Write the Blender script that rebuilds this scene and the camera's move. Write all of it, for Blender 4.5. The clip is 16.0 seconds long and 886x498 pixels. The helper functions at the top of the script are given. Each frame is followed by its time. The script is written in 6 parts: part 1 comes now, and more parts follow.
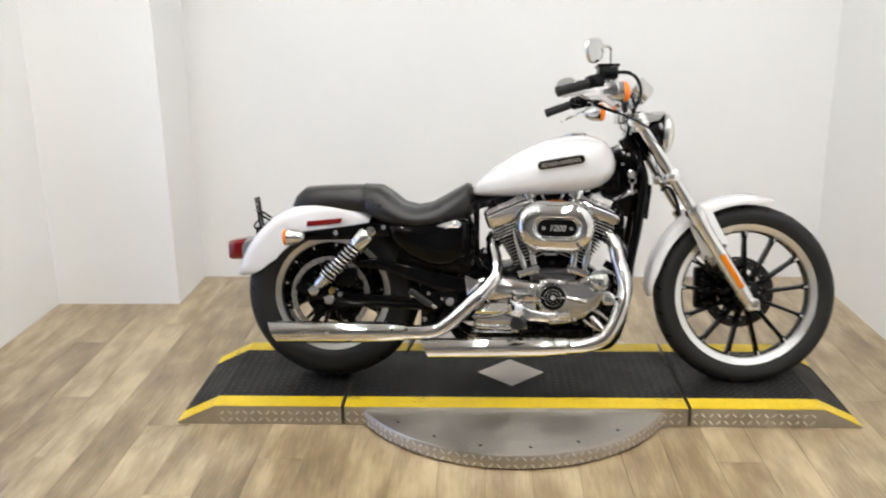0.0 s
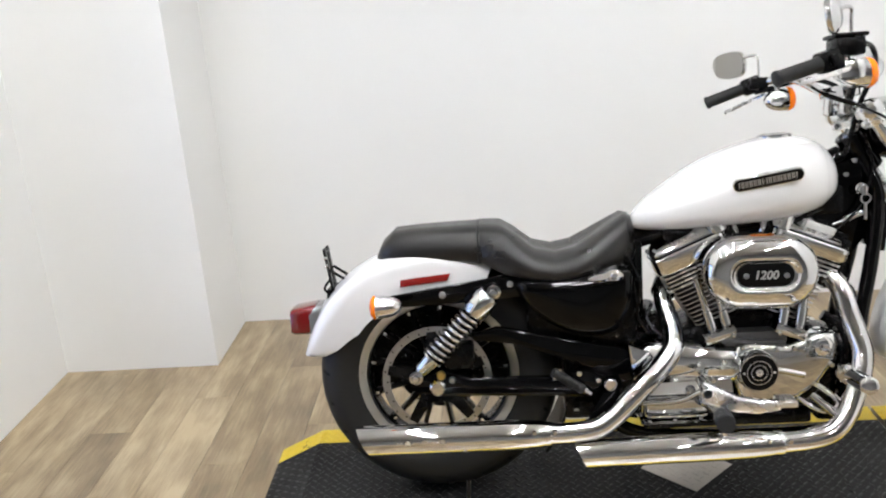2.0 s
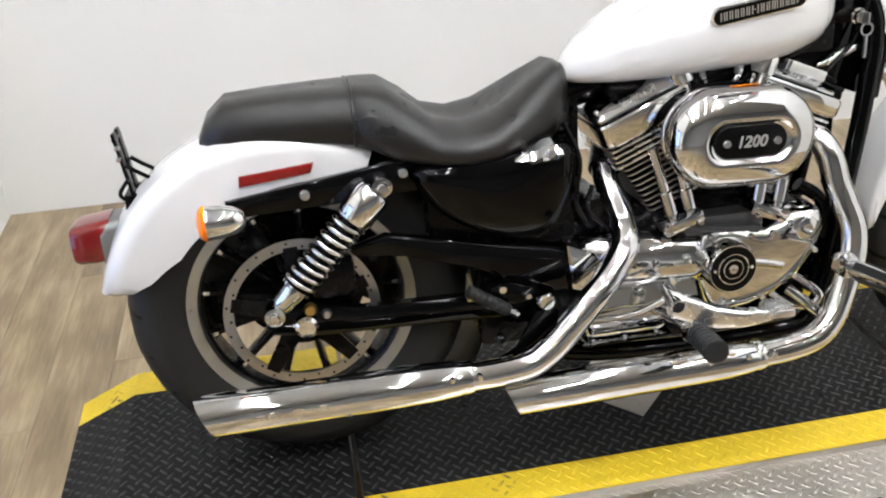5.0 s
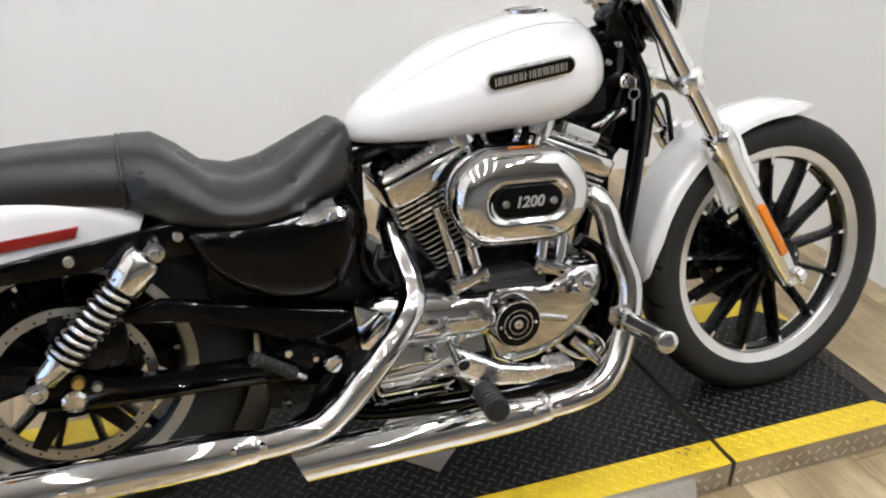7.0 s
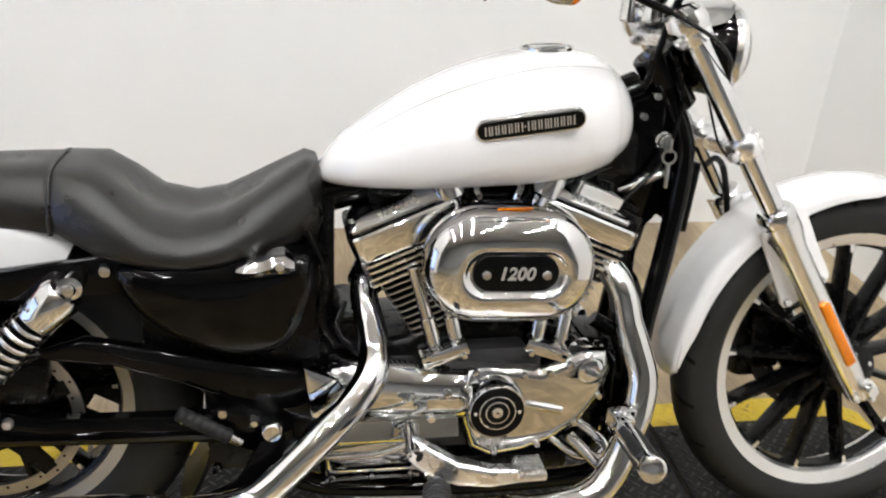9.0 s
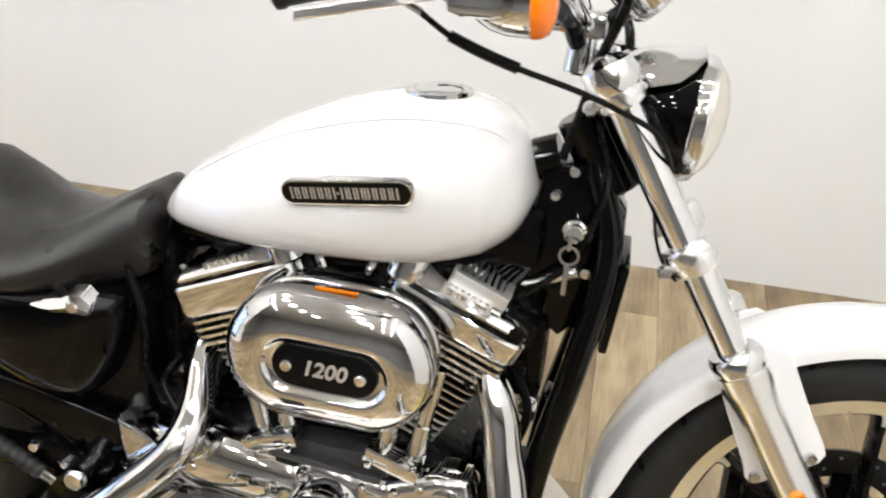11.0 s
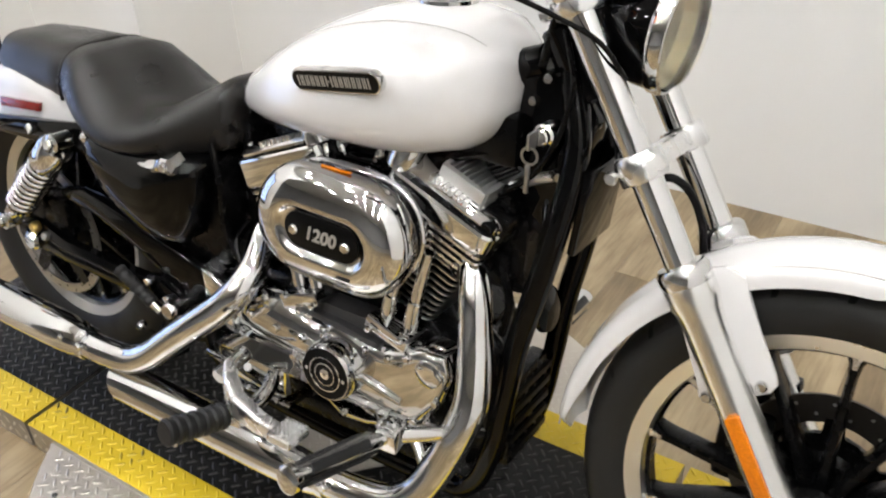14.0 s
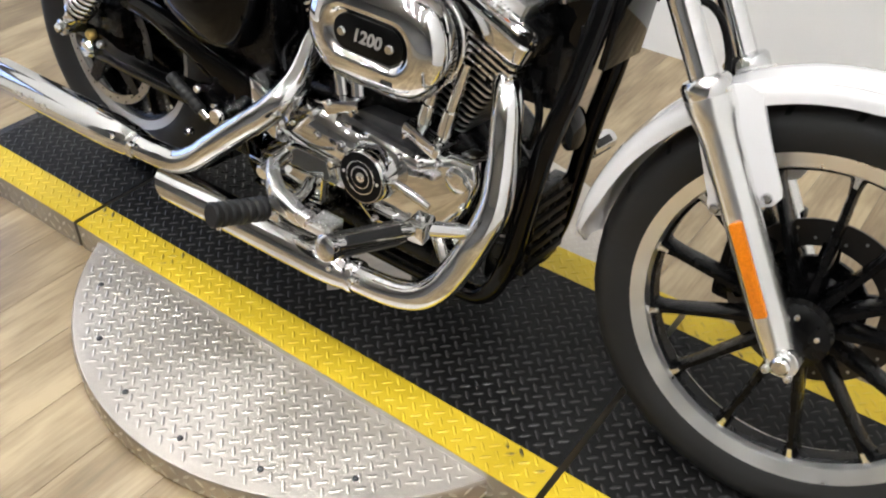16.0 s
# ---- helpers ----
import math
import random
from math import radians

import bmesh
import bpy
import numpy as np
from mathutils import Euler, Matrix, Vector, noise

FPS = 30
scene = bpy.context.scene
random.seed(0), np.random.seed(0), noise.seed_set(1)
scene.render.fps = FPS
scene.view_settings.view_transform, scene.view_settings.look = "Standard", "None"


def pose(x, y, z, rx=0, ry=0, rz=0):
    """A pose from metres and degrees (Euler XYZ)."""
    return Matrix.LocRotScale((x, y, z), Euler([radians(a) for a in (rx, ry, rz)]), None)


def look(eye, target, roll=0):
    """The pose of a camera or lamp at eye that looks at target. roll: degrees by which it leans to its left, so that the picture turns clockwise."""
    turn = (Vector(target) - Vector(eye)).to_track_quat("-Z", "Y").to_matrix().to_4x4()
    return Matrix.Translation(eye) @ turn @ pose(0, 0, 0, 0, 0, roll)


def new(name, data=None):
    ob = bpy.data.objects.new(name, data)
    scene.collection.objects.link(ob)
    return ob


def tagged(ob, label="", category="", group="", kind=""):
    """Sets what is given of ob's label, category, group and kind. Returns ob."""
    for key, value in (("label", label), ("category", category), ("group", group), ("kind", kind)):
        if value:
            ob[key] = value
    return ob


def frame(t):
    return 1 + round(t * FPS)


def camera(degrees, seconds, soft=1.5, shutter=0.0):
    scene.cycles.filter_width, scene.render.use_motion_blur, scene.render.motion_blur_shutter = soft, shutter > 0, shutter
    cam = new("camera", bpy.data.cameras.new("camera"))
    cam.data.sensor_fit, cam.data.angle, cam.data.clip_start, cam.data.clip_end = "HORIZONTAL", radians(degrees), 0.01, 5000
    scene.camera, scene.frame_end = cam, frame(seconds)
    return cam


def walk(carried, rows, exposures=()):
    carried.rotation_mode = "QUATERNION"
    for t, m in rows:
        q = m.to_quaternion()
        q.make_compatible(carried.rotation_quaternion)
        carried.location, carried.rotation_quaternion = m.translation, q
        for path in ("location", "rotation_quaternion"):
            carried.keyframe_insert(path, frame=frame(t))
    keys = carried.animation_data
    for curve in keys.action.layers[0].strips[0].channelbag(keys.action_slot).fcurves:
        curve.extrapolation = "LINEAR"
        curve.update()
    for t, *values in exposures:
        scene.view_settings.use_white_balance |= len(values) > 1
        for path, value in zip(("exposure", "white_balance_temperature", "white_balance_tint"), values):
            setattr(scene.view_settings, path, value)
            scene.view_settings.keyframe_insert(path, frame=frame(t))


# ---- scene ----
cam = camera(53.0, 16.0, soft=2.0, shutter=0.25)
PATH = [
    (0, (0.609, -3.101, 1.481), (0.53, -1.183, 0.918), -0.7),
    (0.5, (0.584, -2.858, 1.471), (0.346, -0.944, 0.942), -2.0),
    (1, (0.504, -2.613, 1.481), (0.192, -0.726, 0.895), -4.2),
    (1.2, (0.436, -2.511, 1.477), (0.19, -0.591, 0.9), -4.6),
    (1.5, (0.327, -2.337, 1.475), (0.23, -0.421, 0.91), -4.3),
    (2, (0.232, -2.137, 1.46), (0.12, -0.241, 0.833), -4.2),
    (2.5, (0.23, -1.861, 1.447), (0.047, 0.027, 0.813), -5.4),
    (3, (0.205, -1.702, 1.439), (0.07, 0.174, 0.759), -4.4),
    (3.2, (0.209, -1.643, 1.411), (0.132, 0.206, 0.652), -4.1),
    (5.3, (0.089, -1.431, 1.298), (0.441, 0.271, 0.308), -1.0),
    (5.5, (0.097, -1.441, 1.29), (0.495, 0.261, 0.318), 0.2),
    (6, (0.13, -1.432, 1.324), (0.635, 0.253, 0.373), 1.4),
    (6.5, (0.155, -1.433, 1.34), (0.716, 0.256, 0.427), 2.3),
    (7, (0.199, -1.418, 1.342), (0.85, 0.231, 0.417), 2.1),
    (7.5, (0.251, -1.406, 1.354), (0.929, 0.255, 0.47), 1.4),
    (8, (0.313, -1.377, 1.353), (0.992, 0.27, 0.444), 1.0),
    (8.5, (0.41, -1.322, 1.335), (1.022, 0.343, 0.411), 0.3),
    (8.7, (0.46, -1.301, 1.332), (0.971, 0.402, 0.417), 1.5),
    (10.8, (1.089, -0.892, 1.38), (0.847, 0.8, 0.34), 4.4),
    (11, (1.189, -0.917, 1.368), (0.853, 0.77, 0.349), 2.8),
    (11.5, (1.34, -0.837, 1.378), (0.924, 0.824, 0.345), 1.8),
    (12, (1.383, -0.684, 1.372), (0.827, 0.913, 0.304), 3.7),
    (12.2, (1.425, -0.645, 1.377), (0.829, 0.874, 0.244), 1.2),
    (12.5, (1.469, -0.621, 1.366), (0.723, 0.86, 0.248), 2.4),
    (13, (1.614, -0.613, 1.37), (0.589, 0.682, 0.241), -2.0),
    (13.2, (1.675, -0.625, 1.34), (0.572, 0.578, 0.273), -4.5),
    (13.5, (1.634, -0.704, 1.365), (0.626, 0.621, 0.258), -3.9),
    (13.8, (1.667, -0.814, 1.345), (0.653, 0.538, 0.244), -5.5),
    (14, (1.646, -0.891, 1.357), (0.695, 0.482, 0.258), -3.0),
    (14.5, (1.667, -0.979, 1.356), (0.75, 0.423, 0.264), 1.6),
    (15, (1.692, -1.001, 1.334), (0.837, 0.376, 0.163), 3.9),
    (15.5, (1.717, -1.027, 1.305), (0.816, 0.282, 0.09), 2.0),
    (16, (1.727, -1.037, 1.289), (0.806, 0.206, 0.022), 0.5),
]
EXPOSURE = [(0, 1.35, 6400, 10), (1, 1.3, 6350, 10), (1.5, 1.3, 6280, 10), (2, 1.38, 6230, 10), (2.5, 1.48, 6230, 10), (3.2, 1.52, 6230, 10), (5.3, 1.45, 6230, 10), (6, 1.35, 6230, 10), (6.5, 1.27, 6230, 10), (7.5, 1.3, 6330, 10), (8.5, 1.38, 6350, 10), (11, 1.52, 6480, 10), (12, 1.5, 6480, 10), (12.5, 1.46, 6480, 10), (13.5, 1.32, 6480, 10), (14.5, 1.28, 6480, 10), (15.5, 1.3, 6330, 10), (16, 1.36, 6330, 10)]
walk(cam, [(t, look(eye, target, roll)) for t, eye, target, roll in PATH], EXPOSURE)

# ---- world and exposure ----
world = bpy.data.worlds.new("world")
world.use_nodes = True
scene.world = world
world.node_tree.nodes["Background"].inputs[0].default_value = (0.9, 0.95, 1.0, 1)
world.node_tree.nodes["Background"].inputs[1].default_value = 0.1


# ---- materials ----
def mat(name, color, rough=0.5, metal=0.0, coat=0.0, noise_scale=0.0, vary=0.0, bump=0.0, bump_scale=200.0, rough_vary=0.0, spec=0.5):
    """A node material: a base colour mottled at two scales, with fine relief and uneven gloss."""
    m = bpy.data.materials.new(name)
    m.use_nodes = True
    nt = m.node_tree
    b = nt.nodes["Principled BSDF"]
    b.inputs["Base Color"].default_value = (*color, 1)
    b.inputs["Roughness"].default_value = rough
    b.inputs["Metallic"].default_value = metal
    b.inputs["Coat Weight"].default_value = coat
    b.inputs["Coat Roughness"].default_value = 0.06
    b.inputs["Specular IOR Level"].default_value = spec
    tc = nt.nodes.new("ShaderNodeTexCoord")
    if noise_scale:
        n1 = nt.nodes.new("ShaderNodeTexNoise")
        n1.inputs["Scale"].default_value = noise_scale
        n1.inputs["Detail"].default_value = 8
        nt.links.new(tc.outputs["Object"], n1.inputs["Vector"])
        if vary:
            mix = nt.nodes.new("ShaderNodeMix")
            mix.data_type = "RGBA"
            mix.inputs[6].default_value = (*[c * (1 - vary) for c in color], 1)
            mix.inputs[7].default_value = (*[min(1, c * (1 + vary)) for c in color], 1)
            nt.links.new(n1.outputs["Fac"], mix.inputs[0])
            nt.links.new(mix.outputs[2], b.inputs["Base Color"])
        if rough_vary:
            mr = nt.nodes.new("ShaderNodeMapRange")
            mr.inputs[1].default_value, mr.inputs[2].default_value = 0.3, 0.7
            mr.inputs[3].default_value, mr.inputs[4].default_value = max(0.0, rough - rough_vary), rough + rough_vary
            nt.links.new(n1.outputs["Fac"], mr.inputs[0])
            nt.links.new(mr.outputs[0], b.inputs["Roughness"])
    if bump:
        n2 = nt.nodes.new("ShaderNodeTexNoise")
        n2.inputs["Scale"].default_value = bump_scale
        n2.inputs["Detail"].default_value = 4
        nt.links.new(tc.outputs["Object"], n2.inputs["Vector"])
        bp = nt.nodes.new("ShaderNodeBump")
        bp.inputs["Strength"].default_value = bump
        bp.inputs["Distance"].default_value = 0.002
        nt.links.new(n2.outputs["Fac"], bp.inputs["Height"])
        nt.links.new(bp.outputs["Normal"], b.inputs["Normal"])
    return m


def glow(name, color, strength):
    m = bpy.data.materials.new(name)
    m.use_nodes = True
    nt = m.node_tree
    nt.nodes.remove(nt.nodes["Principled BSDF"])
    e = nt.nodes.new("ShaderNodeEmission")
    e.inputs[0].default_value, e.inputs[1].default_value = (*color, 1), strength
    nt.links.new(e.outputs[0], nt.nodes["Material Output"].inputs[0])
    return m


def lens_mat(name, color, rough=0.08, trans=0.6):
    m = mat(name, color, rough, coat=0.5)
    m.node_tree.nodes["Principled BSDF"].inputs["Transmission Weight"].default_value = trans
    return m


def wood_mat():
    """Vinyl planks with an oak print: a tone of its own for each plank, long streaks and short grain."""
    m = mat("oak_vinyl", (0.4, 0.28, 0.15), 0.28)
    nt = m.node_tree
    b = nt.nodes["Principled BSDF"]
    b.inputs["Coat Weight"].default_value, b.inputs["Coat Roughness"].default_value = 0.45, 0.22
    tc = nt.nodes.new("ShaderNodeTexCoord")
    info = nt.nodes.new("ShaderNodeObjectInfo")
    off = nt.nodes.new("ShaderNodeVectorMath")
    off.operation = "MULTIPLY_ADD"
    off.inputs[1].default_value = (17.0, 31.0, 0)
    nt.links.new(info.outputs["Random"], off.inputs[0])
    nt.links.new(tc.outputs["Object"], off.inputs[2])
    mp = nt.nodes.new("ShaderNodeMapping")
    mp.inputs["Scale"].default_value = (11, 3.2, 1)
    nt.links.new(off.outputs[0], mp.inputs["Vector"])
    n1 = nt.nodes.new("ShaderNodeTexNoise")
    n1.inputs["Scale"].default_value, n1.inputs["Detail"].default_value = 1.0, 6
    nt.links.new(mp.outputs[0], n1.inputs["Vector"])
    mp2 = nt.nodes.new("ShaderNodeMapping")
    mp2.inputs["Scale"].default_value = (120, 9, 1)
    nt.links.new(off.outputs[0], mp2.inputs["Vector"])
    n2 = nt.nodes.new("ShaderNodeTexNoise")
    n2.inputs["Scale"].default_value, n2.inputs["Detail"].default_value = 1.0, 4
    nt.links.new(mp2.outputs[0], n2.inputs["Vector"])
    add = nt.nodes.new("ShaderNodeMath")
    add.operation = "MULTIPLY_ADD"
    add.inputs[1].default_value = 0.35
    nt.links.new(n2.outputs["Fac"], add.inputs[0])
    nt.links.new(n1.outputs["Fac"], add.inputs[2])
    add2 = nt.nodes.new("ShaderNodeMath")
    add2.operation = "MULTIPLY_ADD"
    add2.inputs[1].default_value = 0.21
    nt.links.new(info.outputs["Random"], add2.inputs[0])
    nt.links.new(add.outputs[0], add2.inputs[2])
    ramp = nt.nodes.new("ShaderNodeValToRGB")
    r = ramp.color_ramp
    r.elements[0].position, r.elements[0].color = 0.4, (0.1, 0.064, 0.029, 1)
    r.elements[1].position, r.elements[1].color = 1.05, (0.445, 0.345, 0.205, 1)
    mid = r.elements.new(0.72)
    mid.color = (0.25, 0.18, 0.096, 1)
    nt.links.new(add2.outputs[0], ramp.inputs[0])
    nt.links.new(ramp.outputs[0], b.inputs["Base Color"])
    bp = nt.nodes.new("ShaderNodeBump")
    bp.inputs["Strength"].default_value, bp.inputs["Distance"].default_value = 0.15, 0.001
    nt.links.new(n2.outputs["Fac"], bp.inputs["Height"])
    nt.links.new(bp.outputs["Normal"], b.inputs["Normal"])
    return m


WALL = mat("white_wall_paint", (0.83, 0.83, 0.82), 0.65, noise_scale=1.3, vary=0.02, bump=0.08, bump_scale=320)
WOOD = wood_mat()
UNDER = mat("dark_underlay", (0.09, 0.065, 0.04), 0.8, noise_scale=30, vary=0.2)
STEEL = mat("bare_tread_plate", (0.55, 0.51, 0.46), 0.42, 1.0, noise_scale=4, vary=0.3, rough_vary=0.12, bump=0.12, bump_scale=90)
STEEL_RAISED = mat("worn_tread_lug", (0.56, 0.525, 0.48), 0.42, 1.0, noise_scale=40, vary=0.15)
SIDE_LUG = mat("bright_side_lug", (0.85, 0.83, 0.79), 0.3, 1.0, noise_scale=40, vary=0.2)
BLACK_TREAD = mat("black_painted_tread", (0.0075, 0.0072, 0.007), 0.5, noise_scale=5, vary=0.8, rough_vary=0.14, bump=0.2, bump_scale=130, spec=0.18)
BLACK_LUG = mat("worn_black_lug", (0.012, 0.0115, 0.011), 0.4, noise_scale=9, vary=0.8, rough_vary=0.14, spec=0.42)
YELLOW = mat("yellow_paint", (0.62, 0.44, 0.015), 0.45, noise_scale=6, vary=0.18, rough_vary=0.08, bump=0.1, bump_scale=150)


def worn_yellow():
    """Yellow lugs, scuffed through to dark steel in patches."""
    m = mat("worn_yellow_lug", (0.63, 0.45, 0.016), 0.42)
    nt = m.node_tree
    tc, n = nt.nodes.new("ShaderNodeTexCoord"), nt.nodes.new("ShaderNodeTexNoise")
    n.inputs["Scale"].default_value, n.inputs["Detail"].default_value = 7.0, 6
    nt.links.new(tc.outputs["Object"], n.inputs["Vector"])
    ramp = nt.nodes.new("ShaderNodeValToRGB")
    ramp.color_ramp.elements[0].position, ramp.color_ramp.elements[0].color = 0.6, (0.63, 0.45, 0.016, 1)
    ramp.color_ramp.elements[1].position, ramp.color_ramp.elements[1].color = 0.67, (0.06, 0.045, 0.012, 1)
    nt.links.new(n.outputs["Fac"], ramp.inputs[0])
    nt.links.new(ramp.outputs[0], nt.nodes["Principled BSDF"].inputs["Base Color"])
    return m


YELLOW_LUG = worn_yellow()
SIDE_STEEL = mat("grimy_plate_edge", (0.5, 0.48, 0.44), 0.42, 1.0, noise_scale=18, vary=0.3, rough_vary=0.12, bump=0.2, bump_scale=60)
PANEL_FRAME = mat("dark_bronze_frame", (0.035, 0.028, 0.022), 0.5, noise_scale=40, vary=0.3)
CHROME = mat("chrome", (0.72, 0.72, 0.715), 0.045, 1.0, noise_scale=9, rough_vary=0.02)
ALLOY = mat("polished_alloy", (0.88, 0.88, 0.88), 0.26, 1.0, noise_scale=30, vary=0.05, rough_vary=0.06)
FORKLEG = mat("clear_coated_alloy", (0.88, 0.88, 0.87), 0.24, 1.0)
BRUSHED = mat("brushed_alloy", (0.85, 0.85, 0.84), 0.48, 1.0, noise_scale=40, vary=0.1)
SATIN = mat("satin_steel", (0.5, 0.5, 0.5), 0.34, 1.0, noise_scale=40, vary=0.1)
BLACK = mat("gloss_black_paint", (0.0012, 0.0012, 0.0013), 0.05, coat=0.0, noise_scale=6, rough_vary=0.02, spec=0.21)
MATTE = mat("satin_black", (0.0024, 0.0024, 0.0025), 0.25, noise_scale=50, vary=0.3, rough_vary=0.06, bump=0.12, bump_scale=500, spec=0.16)
RUBBER = mat("tyre_rubber", (0.0135, 0.0132, 0.0128), 0.58, noise_scale=15, vary=0.4, rough_vary=0.12, bump=0.15, bump_scale=250, spec=0.3)
GRIP = mat("grip_rubber", (0.011, 0.011, 0.0112), 0.55, noise_scale=60, vary=0.3, bump=0.3, bump_scale=300, spec=0.3)
SEATV = mat("seat_vinyl", (0.0092, 0.0081, 0.0074), 0.33, noise_scale=7, vary=0.45, rough_vary=0.11, bump=0.4, bump_scale=420, spec=0.44)
WHITE = mat("white_pearl_paint", (0.7, 0.69, 0.69), 0.2, coat=1.0, noise_scale=3, vary=0.012)
RED = lens_mat("red_lens", (0.16, 0.004, 0.005), trans=0.1)
REDREF = mat("red_reflector", (0.2, 0.006, 0.005), 0.25, coat=0.4, noise_scale=300, vary=0.4)
AMBER = lens_mat("amber_lens", (0.95, 0.2, 0.0), 0.08, 0.0)
AMBREF = mat("amber_reflector", (0.66, 0.18, 0.003), 0.2, coat=0.5, noise_scale=300, vary=0.35)
GLASSY = lens_mat("clear_lens", (1.0, 0.97, 0.87), 0.0, 1.0)
GLASSY.node_tree.nodes["Principled BSDF"].inputs["IOR"].default_value = 1.03
DARKDISC = mat("dark_brake_steel", (0.07, 0.065, 0.06), 0.45, 1.0, noise_scale=60, vary=0.15)
MIRROR = mat("mirror_glass", (0.5, 0.49, 0.47), 0.02, 1.0)
HARDCHROME = mat("hard_chrome", (0.82, 0.82, 0.82), 0.09, 1.0, noise_scale=30, rough_vary=0.03)
BADGEBLACK = mat("badge_black", (0.003, 0.003, 0.003), 0.3, coat=0.0, noise_scale=40, vary=0.2, spec=0.12)
GOLD = mat("zinc_gold", (0.6, 0.42, 0.14), 0.3, 1.0)
GREYB = mat("dark_grey_cast", (0.05, 0.05, 0.052), 0.45, 0.3, noise_scale=60, vary=0.3, bump=0.15)
LETTER = mat("bright_lettering", (0.6, 0.6, 0.59), 0.36, 0.7, noise_scale=90, vary=0.12)
TANKPIN = mat("pale_pinstripe", (0.55, 0.54, 0.53), 0.3)
PIN = mat("grey_pinstripe", (0.42, 0.4, 0.39), 0.35)
LAMPBODY = mat("grey_lamp_body", (0.2, 0.2, 0.2), 0.4, 0.6)
BOWL = mat("lamp_bowl", (0.4, 0.36, 0.25), 0.14, 1.0, noise_scale=60, vary=0.5)
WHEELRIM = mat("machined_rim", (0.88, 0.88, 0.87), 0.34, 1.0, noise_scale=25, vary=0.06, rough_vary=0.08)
# rear rim: the same machined metal, darkened for the shade below the fender
SHADEDRIM = mat("shaded_rim", (0.6, 0.59, 0.57), 0.34, 1.0, noise_scale=25, vary=0.1, rough_vary=0.08)
FINBLACK = mat("fin_black", (0.002, 0.002, 0.002), 0.4, noise_scale=40, vary=0.2, spec=0.1)
BRAKE = mat("brake_disc_steel", (0.42, 0.41, 0.39), 0.38, 1.0, noise_scale=60, vary=0.15)


# ---- geometry helpers ----
def obj(name, geo, material, parent=None, label="", smooth=38.0):
    """Links one mesh made of (vertices, faces) blocks."""
    blocks = geo if isinstance(geo, list) else [geo]
    verts, faces = [], []
    for v, fs in blocks:
        k = len(verts)
        verts += [tuple(p) for p in v]
        faces += [tuple(i + k for i in fc) for fc in fs]
    me = bpy.data.meshes.new(name)
    me.from_pydata(verts, [], faces)
    bm = bmesh.new()
    bm.from_mesh(me)
    bmesh.ops.recalc_face_normals(bm, faces=bm.faces)
    bm.to_mesh(me)
    bm.free()
    me.polygons.foreach_set("use_smooth", [smooth > 0] * len(me.polygons))
    if smooth > 0:
        me.set_sharp_from_angle(angle=radians(smooth))
    me.materials.append(material)
    ob = new(name, me)
    if parent:
        ob.parent = parent
    if label:
        tagged(ob, label)
    return ob


def box(x0, x1, y0, y1, z0, z1, bev=0.0):
    """A box; bev chamfers its edges."""
    if bev <= 0:
        v = [(x, y, z) for x in (x0, x1) for y in (y0, y1) for z in (z0, z1)]
        return v, [(0, 1, 3, 2), (4, 6, 7, 5), (0, 4, 5, 1), (2, 3, 7, 6), (0, 2, 6, 4), (1, 5, 7, 3)]
    bm = bmesh.new()
    bmesh.ops.create_cube(bm, size=1, matrix=Matrix.Translation(((x0 + x1) / 2, (y0 + y1) / 2, (z0 + z1) / 2)) @ Matrix.Diagonal((x1 - x0, y1 - y0, z1 - z0, 1)))
    bmesh.ops.bevel(bm, geom=bm.edges[:], offset=bev, segments=2, affect="EDGES", profile=0.6)
    bm.verts.index_update()
    out = [v.co[:] for v in bm.verts], [tuple(v.index for v in fc.verts) for fc in bm.faces]
    bm.free()
    return out


def moved(geo, m):
    if isinstance(geo, list):
        return [moved(g, m) for g in geo]
    return [tuple(m @ Vector(p)) for p in geo[0]], geo[1]


def frame_to(a, b):
    """The pose with its z from a to b."""
    a, b = Vector(a), Vector(b)
    return Matrix.Translation(a) @ (b - a).to_track_quat("Z", "Y").to_matrix().to_4x4()


def lathe(profile, n=32, close=True):
    """A profile of (radius, height) turned about z."""
    v, fs = [], []
    for r, h in profile:
        v += [(r * math.cos(6.283185307 * i / n), r * math.sin(6.283185307 * i / n), h) for i in range(n)]
    m = len(profile)
    for j in range(m - 1):
        fs += [(j * n + i, j * n + (i + 1) % n, (j + 1) * n + (i + 1) % n, (j + 1) * n + i) for i in range(n)]
    if close:
        fs += [tuple(range(n)), tuple(range((m - 1) * n, m * n))]
    return v, fs


def ring(profile, n=48):
    """A closed profile of (radius, height) turned about z: a hoop."""
    v, fs = [], []
    m = len(profile)
    for r, h in profile:
        v += [(r * math.cos(6.283185307 * i / n), r * math.sin(6.283185307 * i / n), h) for i in range(n)]
    for j in range(m):
        k = (j + 1) % m
        fs += [(j * n + i, j * n + (i + 1) % n, k * n + (i + 1) % n, k * n + i) for i in range(n)]
    return v, fs


def rod(a, b, r, r2=None, n=16, bev=0.0):
    """A round bar from a to b, with chamfered ends."""
    d = (Vector(b) - Vector(a)).length
    r2 = r if r2 is None else r2
    prof = [(r, 0), (r2, d)] if bev <= 0 else [(r - bev, 0), (r, bev), (r2, d - bev), (r2 - bev, d)]
    return moved(lathe(prof, n), frame_to(a, b))


